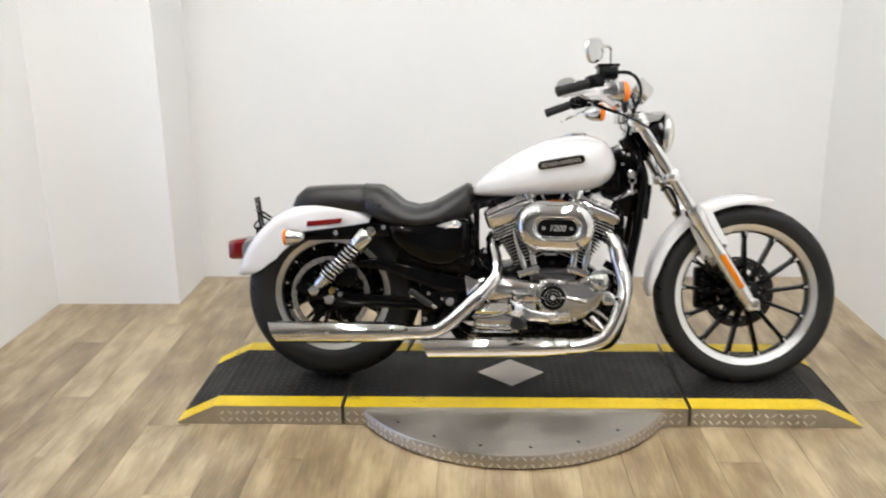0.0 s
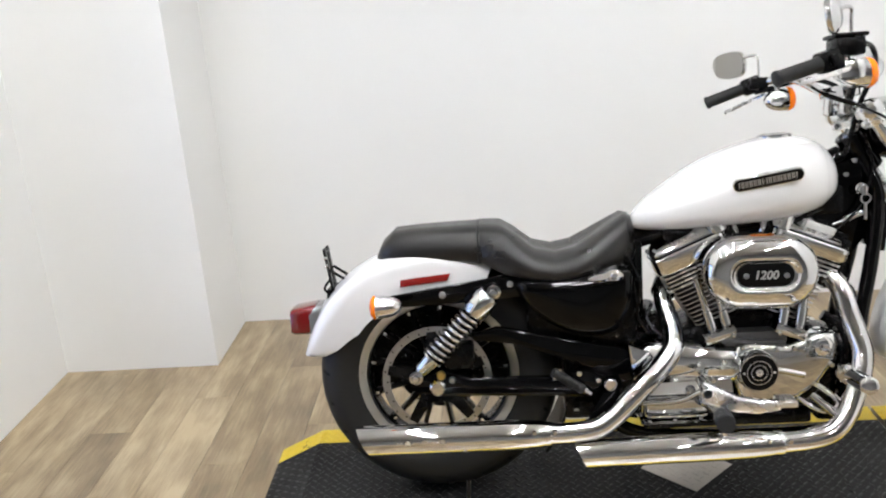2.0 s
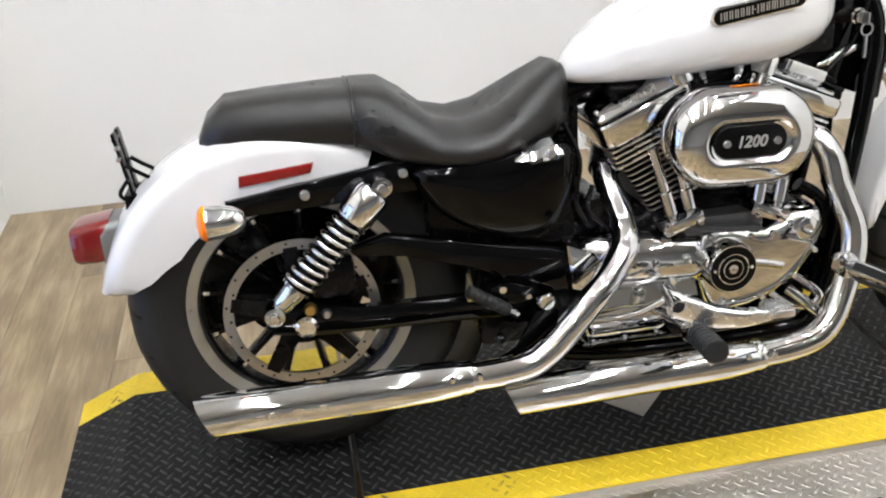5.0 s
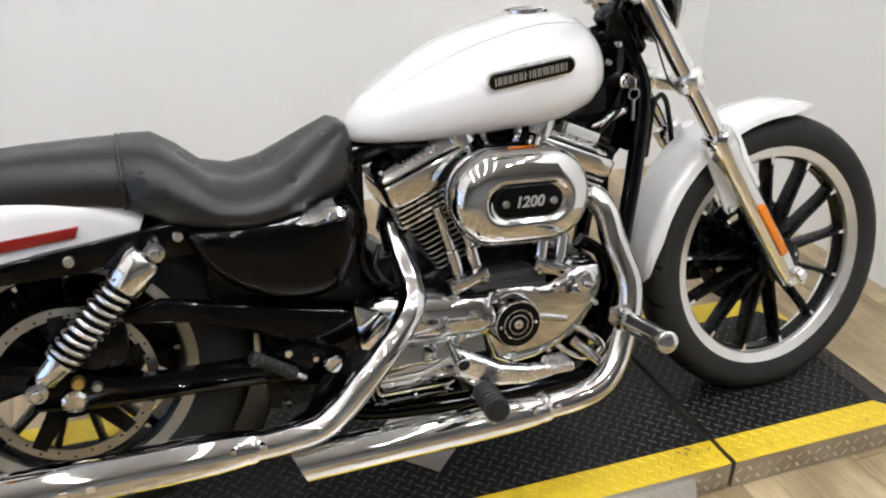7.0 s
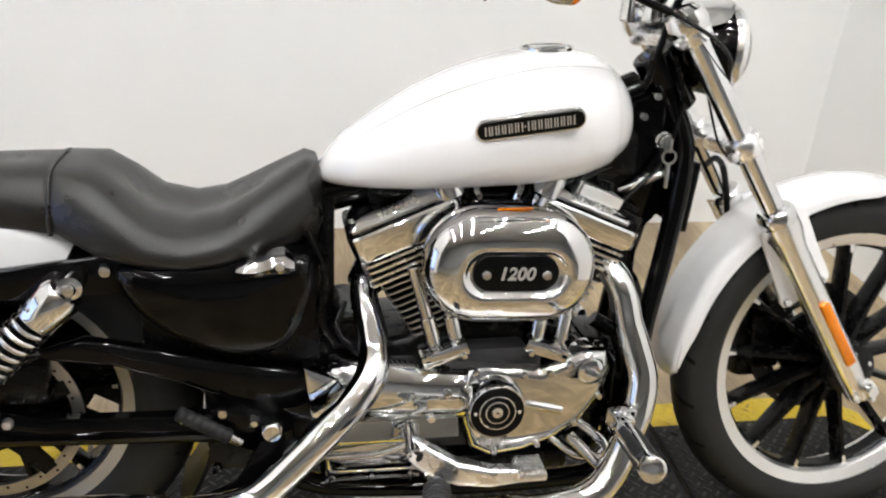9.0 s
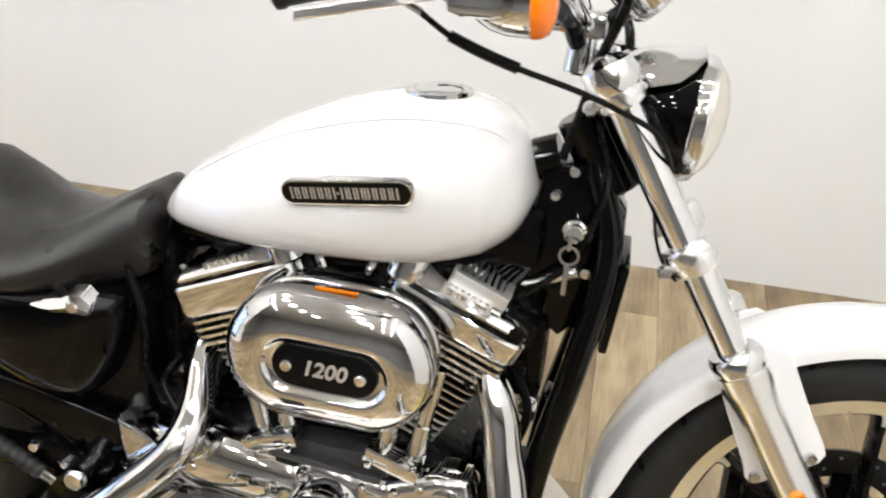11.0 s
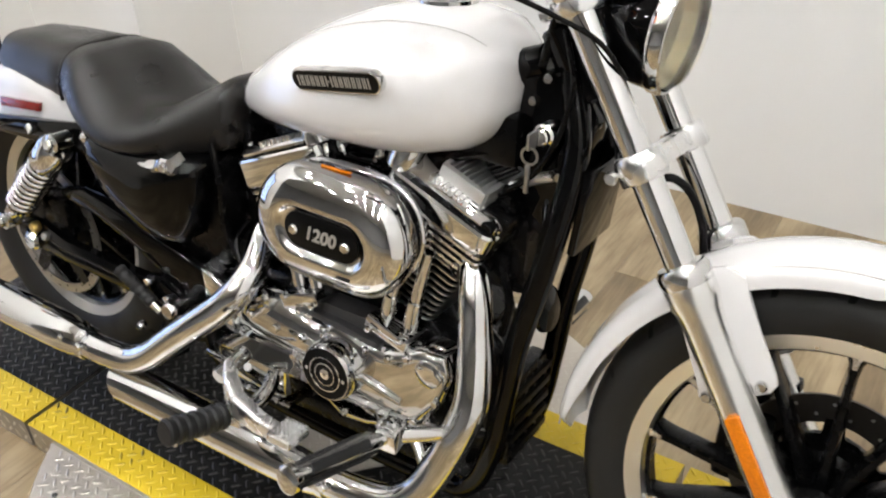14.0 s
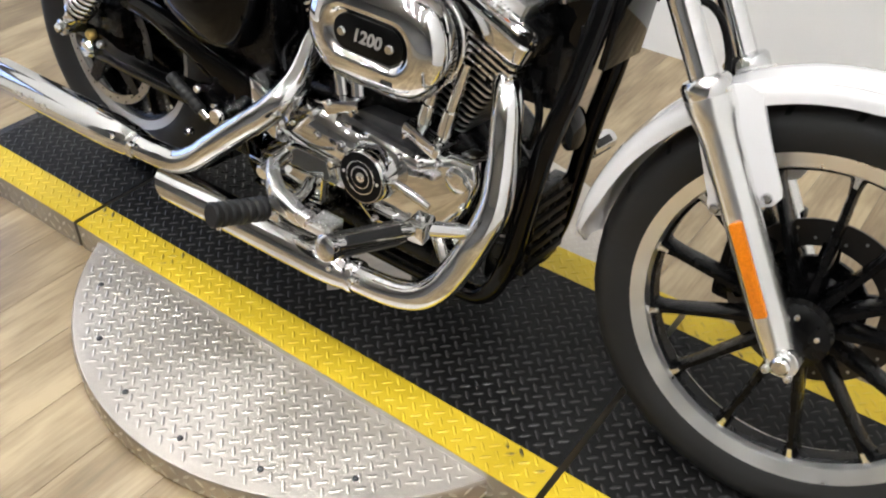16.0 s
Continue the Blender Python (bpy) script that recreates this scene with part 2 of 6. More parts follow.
def curve_points(pts, steps=8):
    """A Catmull-Rom curve through the points."""
    p = [Vector(q) for q in pts]
    p = [2 * p[0] - p[1]] + p + [2 * p[-1] - p[-2]]
    out = []
    for i in range(1, len(p) - 2):
        for k in range(steps):
            t = k / steps
            out.append(0.5 * (2 * p[i] + (p[i + 1] - p[i - 1]) * t + (2 * p[i - 1] - 5 * p[i] + 4 * p[i + 1] - p[i + 2]) * t * t + (3 * p[i] - p[i - 1] - 3 * p[i + 1] + p[i + 2]) * t**3))
    return out + [p[-2]]


def pipe(pts, r, n=14, steps=8, cap=True, smooth_path=True):
    """A tube along a curve; r is one radius or one for each given point."""
    c = curve_points(pts, steps) if smooth_path else [Vector(q) for q in pts]
    if isinstance(r, (int, float)):
        rs = [r] * len(c)
    else:
        rs = [float(q) for q in np.interp(np.linspace(0, len(pts) - 1, len(c)), range(len(pts)), r)]
    v, fs = [], []
    up = None
    for i, p in enumerate(c):
        d = (c[min(i + 1, len(c) - 1)] - c[max(i - 1, 0)]).normalized()
        up = d.orthogonal() if up is None else (up - d * up.dot(d))
        up.normalize()
        side = d.cross(up)
        v += [tuple(p + rs[i] * (math.cos(a) * up + math.sin(a) * side)) for a in [6.283185307 * k / n for k in range(n)]]
    for j in range(len(c) - 1):
        fs += [(j * n + i, j * n + (i + 1) % n, (j + 1) * n + (i + 1) % n, (j + 1) * n + i) for i in range(n)]
    if cap:
        fs += [tuple(range(n)), tuple(range((len(c) - 1) * n, len(c) * n))]
    return v, fs


def loft(rings, closed=True, cap=True):
    """Skins a row of rings that have the same number of points."""
    n = len(rings[0])
    v = [tuple(p) for r in rings for p in r]
    fs = []
    for j in range(len(rings) - 1):
        for i in range(n if closed else n - 1):
            k = (i + 1) % n
            fs.append((j * n + i, j * n + k, (j + 1) * n + k, (j + 1) * n + i))
    if cap:
        fs += [tuple(range(n)), tuple(range((len(rings) - 1) * n, len(rings) * n))]
    return v, fs


def slab(outline, y0, y1, bev=0.0, seg=2):
    """A plate: an outline in x, z between two y, with rounded edges."""
    bm = bmesh.new()
    a = [bm.verts.new((x, y0, z)) for x, z in outline]
    fc = bm.faces.new(a)
    ext = bmesh.ops.extrude_face_region(bm, geom=[fc])
    for e in ext["geom"]:
        if isinstance(e, bmesh.types.BMVert):
            e.co.y = y1
    if bev > 0:
        bmesh.ops.bevel(bm, geom=[e for e in bm.edges if abs(e.verts[0].co.y - e.verts[1].co.y) < 1e-6], offset=bev, segments=seg, affect="EDGES", profile=0.5)
    bm.verts.index_update()
    out = [v.co[:] for v in bm.verts], [tuple(v.index for v in f.verts) for f in bm.faces]
    bm.free()
    return out


def stadium(cx, cz, hx, hz, n=10, tilt=0.0):
    """A rounded oblong outline in x, z."""
    r = min(hx, hz)
    pts = []
    for k in range(4 * n):
        a = 6.283185307 * k / (4 * n)
        x, z = r * math.cos(a), r * math.sin(a)
        x += math.copysign(hx - r, math.cos(a)) if abs(math.cos(a)) > 1e-9 else 0
        z += math.copysign(hz - r, math.sin(a)) if abs(math.sin(a)) > 1e-9 else 0
        c, s = math.cos(tilt), math.sin(tilt)
        pts.append((cx + x * c - z * s, cz + x * s + z * c))
    return pts


# ---- the room: a white corner of a grey showroom ----
XL, XR, YB, YN, YF, H = -1.47, 2.37, 1.42, 0.985, -1.75, 3.1
SHX0, SHX1, SHY = -4.5, 5.4, -6.5
DARKWALL = mat("grey_showroom_paint", (0.52, 0.525, 0.53), 0.6, noise_scale=2, vary=0.15)
OUTER = mat("oak_vinyl_outer", (0.31, 0.285, 0.245), 0.35, noise_scale=3, vary=0.25, bump=0.1, bump_scale=60)
DARKCEIL = mat("grey_ceiling", (0.7, 0.7, 0.69), 0.8, noise_scale=2, vary=0.15)
obj("floor", box(SHX0, SHX1, SHY, YB + 0.12, -0.12, -0.004), UNDER, smooth=0)
floor_ob = bpy.data.objects["floor"]
tagged(floor_ob, "oak-look vinyl plank floor in warm brown", "floor", kind="structure")
tagged(obj("wall_north", box(-0.865, XR, YB, YB + 0.12, -0.004, H), WALL, smooth=0), "plain white painted wall behind the motorcycle", "wall", kind="structure")
tagged(obj("wall_north_step", box(XL, -0.865, YN, YB + 0.12, -0.004, H), WALL, smooth=0), "white painted wall that steps forward in the corner", "wall", kind="structure")
tagged(obj("wall_west", box(XL - 0.12, XL, YF, YB + 0.12, -0.004, H), WALL, smooth=0), "white painted side wall", "wall", kind="structure")
tagged(obj("wall_east", box(XR, XR + 0.12, YF, YB + 0.12, -0.004, H), WALL, smooth=0), "white painted side wall", "wall", kind="structure")
tagged(obj("wall_south", box(SHX0, SHX1, SHY - 0.12, SHY, -0.004, H), DARKWALL, smooth=0), "grey painted showroom wall", "wall", kind="structure")
tagged(obj("wall_southwest", box(SHX0 - 0.12, SHX0, SHY - 0.12, YB + 0.12, -0.004, H), DARKWALL, smooth=0), "grey painted showroom wall", "wall", kind="structure")
tagged(obj("wall_southeast", box(SHX1, SHX1 + 0.12, SHY - 0.12, YB + 0.12, -0.004, H), DARKWALL, smooth=0), "grey painted showroom wall", "wall", kind="structure")
tagged(obj("wall_northwest", box(SHX0, XL - 0.12, YB, YB + 0.12, -0.004, H), DARKWALL, smooth=0), "grey painted showroom wall", "wall", kind="structure")
tagged(obj("wall_northeast", box(XR + 0.12, SHX1, YB, YB + 0.12, -0.004, H), DARKWALL, smooth=0), "grey painted showroom wall", "wall", kind="structure")
tagged(obj("ceiling", box(SHX0 - 0.12, SHX1 + 0.12, SHY - 0.12, YB + 0.12, H, H + 0.12), DARKCEIL, smooth=0), "plain grey ceiling", "ceiling", kind="structure")

# round ceiling lamps in rows
LAMPGLOW = glow("lamp_glow", (1.0, 0.99, 0.97), 148.0)
LAMPRIM = mat("lamp_rim", (0.75, 0.75, 0.74), 0.4)


def ceiling_lamp(x, y):
    lamp = new("ceiling_light")
    lamp.location = (x, y, H)
    obj("frame", ring([(0.07, -0.03), (0.07, 0), (0.048, 0), (0.048, -0.03)], 32), LAMPRIM, lamp)
    obj("diffuser", lathe([(0.0465, -0.02), (0.0465, -0.004)], 32), LAMPGLOW, lamp, "glowing warm white diffuser")
    return tagged(lamp, "round white ceiling lamp, lit, set in the ceiling", "lamp", "ceiling lamps")


for lx in (-1.1, -0.25, 0.6, 1.45, 2.15):
    for ly in (-3.1, -2.3, -1.5, -0.7, 0.1):
        ceiling_lamp(lx, ly)

# framed light panel with wire mesh on the side wall
panel = new("wall_panel")
panel.location = (XL, -0.3, 0)
P0, P1, PZ0, PZ1 = -0.75, 0.6, 0.14, 1.32
PANELGLOW = glow("panel_glow", (0.48, 0.62, 1.0), 1.15)
obj("frame", [box(0, 0.045, P0, P1, PZ0, PZ0 + 0.085, 0.006), box(0, 0.045, P0, P1, PZ1 - 0.06, PZ1, 0.006), box(0, 0.045, P0, P0 + 0.08, PZ0 + 0.085, PZ1 - 0.06, 0.006), box(0, 0.045, P1 - 0.085, P1, PZ0 + 0.085, PZ1 - 0.06, 0.006)], PANEL_FRAME, panel)
obj("backing", box(0.002, 0.01, P0 + 0.07, P1 - 0.07, PZ0 + 0.07, PZ1 - 0.05), PANELGLOW, panel, "bright pale blue pane behind the mesh", 0)
wires = []
for k in range(-40, 60):
    for s in (-1, 1):
        a0, z0 = P0 + 0.08 + k * 0.034, PZ0 + 0.085
        a1, z1 = a0 + s * (PZ1 - PZ0 - 0.145) * 0.75, PZ1 - 0.06
        lo, hi = P0 + 0.08, P1 - 0.085
        ts = sorted([(lo - a0) / (a1 - a0), (hi - a0) / (a1 - a0)])
        t0, t1 = max(0, ts[0]), min(1, ts[1])
        if t1 - t0 > 0.01:
            p = lambda t: (0.018 + 0.003 * s, a0 + (a1 - a0) * t, z0 + (z1 - z0) * t)
            wires.append(rod(p(t0), p(t1), 0.0022, n=5))
obj("mesh", wires, PANEL_FRAME, panel, "diamond wire mesh")
tagged(panel, "dark framed panel with wire mesh over a bright pane", "wall panel")

# ---- the turntable stand ----
TOP = 0.07
SX0, SX1, SY0, SY1 = 0.13, 1.345, -0.266, 0.318
disc = new("turntable_disc")
disc.location = (0.73, 0.03, 0)
DR = 0.6
obj("plate", lathe([(DR - 0.03, 0.0), (DR - 0.03, 0.006), (DR, 0.007), (DR, 0.05), (DR - 0.003, 0.054), (0.02, 0.055)], 128), STEEL, disc, "bare steel tread plate")
tagged(disc, "round steel tread-plate turntable on the wood floor", "turntable")
stand = new("motorcycle_stand")
YS = 0.08


def deck(name, x0, x1, slope):
    """One length of the deck: black top, yellow borders, steel sides; slope: -1, 0, 1 for the end that runs down."""
    xs = [x0, x1]
    if slope < 0:
        xs = [x0, x0 + 0.135, x1]
    if slope > 0:
        xs = [x0, x1 - 0.135, x1]
    zs = [TOP] * len(xs)
    if slope < 0:
        zs[0] = 0.006
    if slope > 0:
        zs[-1] = 0.006
    body = obj(name, loft([[(x, SY0, 0), (x, SY1, 0), (x, SY1, z - 0.002), (x, SY0, z - 0.002)] for x, z in zip(xs, zs)]), SIDE_STEEL, stand, "", 0)

    def skin(nm, ya, yb, h, material, label=""):
        obj(nm, loft([[(x, ya, z - 0.001), (x, yb, z - 0.001), (x, yb, z + h), (x, ya, z + h)] for x, z in zip(xs, zs)]), material, body, label, 0)

    skin("tread", SY0 + YS, SY1 - YS, 0.001, BLACK_TREAD, "black tread plate")
    skin("border", SY0, SY0 + YS, 0.001, YELLOW, "yellow painted border")
    skin("border", SY1 - YS, SY1, 0.001, YELLOW, "yellow painted border")
    return body


ramp_rear = deck("ramp", -0.465, SX0 - 0.006, -1)
centre = deck("deck", SX0 + 0.006, SX1 - 0.006, 0)
ramp_front = deck("ramp", SX1 + 0.006, 1.94, 1)
dia = [(0.733 - 0.125, 0.03), (0.733, 0.03 - 0.122), (0.733 + 0.125, 0.03), (0.733, 0.03 + 0.122)]
obj("plate", loft([[(x, y, TOP + h) for x, y in dia] for h in (0.0012, 0.0022)]), STEEL, centre, "diamond of bare steel", 0)
tagged(stand, "black tread-plate motorcycle stand with yellow edges and two ramps", "stand")


def lugs(name, places, parent, material, label, h=0.0015):
    """Raised lozenges of a tread plate: (x, y, z, turn, slope)."""
    geo = []
    for x, y, z, a, sl in places:
        c, s = math.cos(a), math.sin(a)
        pts = [(-0.012, 0, 0), (-0.005, -0.0032, 0), (0.005, -0.0032, 0), (0.012, 0, 0), (0.005, 0.0032, 0), (-0.005, 0.0032, 0), (-0.006, 0, h), (0.006, 0, h)]
        v = [(x + px * c - py * s, y + px * s + py * c, z + pz + sl * (px * c - py * s)) for px, py, pz in pts]
        geo.append((v, [(0, 1, 6), (1, 2, 7, 6), (2, 3, 7), (3, 4, 7), (4, 5, 6, 7), (5, 0, 6)]))
    return tagged(obj(name, geo, material, parent, label, 0), kind="stuff")


def lug_grid(x0, x1, y0, y1, test, zf, pitch=0.021):
    """Places of a chequer of lugs laid at 45 degrees to the plate's edges."""
    out, h = [], pitch * math.sqrt(0.5)
    for i in range(int((x1 - x0) / h) + 1):
        for j in range(int((y1 - y0) / h) + 1):
            x, y = x0 + i * h, y0 + j * h
            if (i + j) % 2 == 0 and test(x, y):
                z, sl = zf(x)
                out.append((x, y, z, 0.7854 if i % 2 else -0.7854, sl))
    return out


def deck_z(x):
    if x < -0.33:
        return 0.006 + (x + 0.465) / 0.135 * 0.064 + 0.001, 0.474
    if x > 1.805:
        return 0.006 + (1.94 - x) / 0.135 * 0.064 + 0.001, -0.474
    return TOP + 0.001, 0.0


for body, x0, x1 in ((ramp_rear, -0.455, SX0 - 0.015), (centre, SX0 + 0.015, SX1 - 0.015), (ramp_front, SX1 + 0.015, 1.93)):
    lugs("tread_pattern", [p for p in lug_grid(x0, x1, SY0 + YS + 0.008, SY1 - YS - 0.008, lambda x, y: not (abs(x - 0.733) + abs(y - 0.03) < 0.14), deck_z)], body, BLACK_LUG, "small raised black lozenges", 0.0016)
    for ya, yb in ((SY0 + 0.01, SY0 + YS - 0.008), (SY1 - YS + 0.01, SY1 - 0.008)):
        lugs("border_pattern", lug_grid(x0, x1, ya, yb, lambda x, y: True, deck_z), body, YELLOW_LUG, "small raised yellow lozenges")
lugs("diamond_pattern", lug_grid(0.6, 0.87, -0.1, 0.16, lambda x, y: abs(x - 0.733) + abs(y - 0.03) < 0.105, lambda x: (TOP + 0.0022, 0.0)), centre, STEEL_RAISED, "small raised steel lozenges")
lugs("disc_pattern", lug_grid(-0.57, 0.57, -0.57, -0.3, lambda x, y: math.hypot(x, y) < DR - 0.02, lambda x: (0.0548, 0.0)), disc, STEEL_RAISED, "small raised steel lozenges", 0.0008)
lugs("disc_pattern", lug_grid(-0.57, 0.57, 0.31, 0.57, lambda x, y: math.hypot(x, y) < DR - 0.02, lambda x: (0.0548, 0.0)), disc, STEEL_RAISED, "small raised steel lozenges", 0.0008)


def side_lugs(name, spots, parent, material):
    """Raised lozenges on an upright face: (place, outward, along, turn)."""
    geo = []
    for p, o, al, a in spots:
        p, o, al = Vector(p), Vector(o), Vector(al)
        c, s = math.cos(a), math.sin(a)
        pts = [(-0.012, 0, 0), (-0.005, -0.0032, 0), (0.005, -0.0032, 0), (0.012, 0, 0), (0.005, 0.0032, 0), (-0.005, 0.0032, 0), (-0.006, 0, 0.0016), (0.006, 0, 0.0016)]
        geo.append(([p + al * (x * c - y * s) + Vector((0, 0, x * s + y * c)) + o * z for x, y, z in pts], [(0, 1, 6), (1, 2, 7, 6), (2, 3, 7), (3, 4, 7), (4, 5, 6, 7), (5, 0, 6)]))
    return tagged(obj(name, geo, material, parent, "small raised steel lozenges", 0), kind="stuff")


for body, x0, x1 in ((ramp_rear, -0.3, SX0 - 0.02), (centre, SX0 + 0.02, SX1 - 0.02), (ramp_front, SX1 + 0.02, 1.78)):
    side_lugs("side_pattern", [((x0 + 0.027 * i, SY0, 0.017 + 0.027 * j), (0, -1, 0), (1, 0, 0), 0.785 if (i + j) % 2 else -0.785) for i in range(int((x1 - x0) / 0.027) + 1) for j in range(2)], body, SIDE_LUG)
spots = []
for i in range(-64, 1):
    a = radians(-90 + (i + 32) * 2.6)
    o = (math.cos(a), math.sin(a), 0)
    spots += [((DR * o[0], DR * o[1], 0.014 + 0.026 * j), o, (-o[1], o[0], 0), 0.785 if (i + j) % 2 else -0.785) for j in range(2)]
side_lugs("rim_pattern", spots, disc, SIDE_LUG)
for a in range(-170, 0, 17):
    c, s = math.cos(radians(a)), math.sin(radians(a))
    if s * 0.55 < -0.31:
        obj("screw", moved(lathe([(0.006, 0), (0.0055, 0.002), (0.002, 0.0026)], 10), Matrix.Translation((0.55 * c, 0.55 * s, 0.0548))), GREYB, disc, "dark screw head")

# ---- the motorcycle: x ahead, y to its left, z up from the tyres' contact ----
bike = new("motorcycle")
bike.matrix_basis = pose(0.07, 0.005, TOP, -8.5, 0, 0)
tagged(bike, "white cruiser motorcycle with chrome engine, leaning on the stand", "motorcycle")

# the fork, bars and front wheel are turned a little to the left
HEAD, RAKE = Vector((1.055, 0, 0.93)), radians(32.0)
STEER = pose(0, 0, 0.42) @ Matrix.Rotation(radians(-3.0), 4, "X") @ pose(0, 0, -0.42) @ Matrix.Translation(HEAD) @ Matrix.Rotation(radians(2.0), 4, Vector((-math.sin(RAKE), 0, math.cos(RAKE)))) @ Matrix.Translation(-HEAD)
FLIP = Matrix.Diagonal((1, -1, 1, 1))


def part(name, geo, material, parent=bike, label="", smooth=38.0, steer=False):
    return obj(name, moved(geo, STEER) if steer else geo, material, parent, label, smooth)


def across(cx, cz, y=0.0):
    """The pose of a wheel-like thing: its z lies along y."""
    return Matrix.Translation((cx, y, cz)) @ Matrix.Rotation(radians(90), 4, "X")


def rounded(hx, hz, r, n=4):
    """A rounded oblong outline."""
    pts = []
    for cx, cz, a0 in ((hx - r, hz - r, 0), (-hx + r, hz - r, 90), (-hx + r, -hz + r, 180), (hx - r, -hz + r, 270)):
        for k in range(n + 1):
            a = radians(a0 + 90 * k / n)
            pts.append((cx + r * math.cos(a), cz + r * math.sin(a)))
    return pts


def bolt(p, r=0.009, h=0.008, d=(0, -1, 0)):
    p = Vector(p)
    return moved(lathe([(r * 0.9, -0.004), (r, 0), (r, h * 0.6), (r * 0.75, h), (r * 0.2, h * 1.02)], 12), frame_to(p, p + Vector(d)))


# wheels
def tyre_profile(R, w, rim):
    pts = []
    for k in range(17):
        a = math.pi * k / 16 - math.pi / 2
        pts.append((rim + 0.012 + (R - rim - 0.012) * max(0.0, math.cos(a)) ** 0.62, w / 2 * math.sin(a) * (1.0 if abs(math.sin(a)) < 0.99 else 0.86)))
    return [(rim - 0.002, -w * 0.36)] + pts + [(rim - 0.002, w * 0.36)]


def wheel(name, cx, cz, R, w, rim, lip, count, steer, phase, band):
    W = across(cx, cz)
    hub = part(name, moved([lathe([(0.03, -0.075), (0.045, -0.07), (0.052, -0.05), (0.04, -0.04), (0.036, 0), (0.04, 0.04), (0.052, 0.05), (0.045, 0.07), (0.03, 0.075)], 32)], W), MATTE, bike, "black cast wheel hub", steer=steer)
    part("tyre", moved(ring(tyre_profile(R, w, rim), 96), W), RUBBER, hub, "black road tyre", 50, steer)
    half = w * 0.36
    part("rim", moved(ring([(rim + 0.004, -half - 0.002), (rim + 0.004, -half + 0.006), (rim - 0.006, -half + 0.012), (rim - 0.012, 0), (rim - 0.006, half - 0.012), (rim + 0.004, half - 0.006), (rim + 0.004, half + 0.002), (lip, half - 0.008), (lip - 0.004, half - 0.016), (lip - 0.004, -half + 0.016), (lip, -half + 0.008)], 96), W), band, hub, "machined silver rim", 30, steer)
    part("rim_well", moved(ring([(lip - 0.003, -half + 0.018), (lip - 0.009, -half + 0.024), (lip - 0.009, half - 0.024), (lip - 0.003, half - 0.018), (lip + 0.002, 0)], 64), W), MATTE, hub, "black painted rim barrel", 38, steer)
    for k in range(count):
        a = 2 * math.pi * (k + phase) / count
        u, t = Vector((math.cos(a), math.sin(a), 0)), Vector((-math.sin(a), math.cos(a), 0))
        rings = []
        for rr, hw, hy in ((0.04, 0.0125, 0.03), (0.075, 0.0085, 0.026), (0.13, 0.007, 0.022), (lip - 0.035, 0.0065, 0.02), (lip - 0.016, 0.009, 0.02), (lip - 0.002, 0.016, 0.02)):
            rings.append([u * rr + t * sx * hw * bx + Vector((0, 0, hy * sy)) for sx, sy, bx in ((-1, -0.6, 1), (-0.55, -1, 1), (0.55, -1, 1), (1, -0.6, 1), (1, 0.6, 1), (0.55, 1, 1), (-0.55, 1, 1), (-1, 0.6, 1))])
        part("spoke", moved(loft(rings), W), MATTE, hub, "", 30, steer)
        part("spoke_tip", moved(loft([[u * rr + t * s * hw + Vector((0, 0, z)) for s, z in ((-1, 0.0195), (1, 0.0195), (1, 0.0215), (-1, 0.0215))] for rr, hw in ((lip - 0.02, 0.003), (lip - 0.008, 0.004), (lip + 0.002, 0.011))]), W), ALLOY, hub, "bare silver spoke tip", 0, steer)
    return hub


def brake_disc(cx, cz, y, r_out, r_in, parent, steer, band, carrier):
    W = across(cx, cz, y)
    d = part("brake_disc", moved(ring([(r_out, -0.0025), (r_out, 0.0025), (r_in, 0.0025), (r_in, -0.0025)], 72), W), band, parent, "steel brake disc", 30, steer)
    hub_r = 0.06 if band == BRAKE else 0.076
    arms = []
    for k in range(5):
        a = 2 * math.pi * (k + 0.3) / 5
        u, t = Vector((math.cos(a), math.sin(a), 0)), Vector((-math.sin(a), math.cos(a), 0))
        arms.append(loft([[u * rr + t * s * hw + Vector((0, 0, z)) for s, z in ((-1, -0.003), (1, -0.003), (1, 0.004), (-1, 0.004))] for rr, hw in ((0.03, 0.024), (0.07, 0.016), (r_in + 0.006, 0.013))]))
    part("carrier", moved(arms + [ring([(hub_r, -0.004), (hub_r, 0.005), (0.03, 0.005), (0.03, -0.004)], 32)], W), carrier, d, "black disc carrier", 30, steer)
    holes = []
    for k in range(30):
        a = 2 * math.pi * k / 30
        rr = r_in + (r_out - r_in) * (0.3 if k % 2 else 0.7)
        holes.append(moved(lathe([(0.0026, -0.0029), (0.0026, 0.0029)], 8), W @ Matrix.Translation((rr * math.cos(a), rr * math.sin(a), 0))))
    tagged(part("vent_pattern", holes, BADGEBLACK if band == BRAKE else SATIN, d, "ring of drilled vents", 30, steer), kind="stuff")
    return d


FX, FZ, FR = 1.519, 0.316, 0.331
front_wheel = wheel("front_wheel", FX, FZ, FR, 0.102, 0.262, 0.238, 13, True, 0.25, WHEELRIM)
brake_disc(FX, FZ, 0.062, 0.134, 0.092, front_wheel, True, DARKDISC, MATTE)
part("bearing_cover", [moved(lathe([(0.048, 0.06), (0.05, 0.068), (0.03, 0.078), (0.012, 0.08)], 28), across(FX, FZ))], MATTE, front_wheel, "black hub cap", steer=True)
for k in range(5):
    a = 2 * math.pi * k / 5 + 0.4
    part("hub_bolt", bolt((FX + 0.034 * math.cos(a), -0.074, FZ + 0.034 * math.sin(a)), 0.005, 0.005), CHROME, front_wheel, "small bright bolt", steer=True)
RX, RZ = 0.0, 0.325
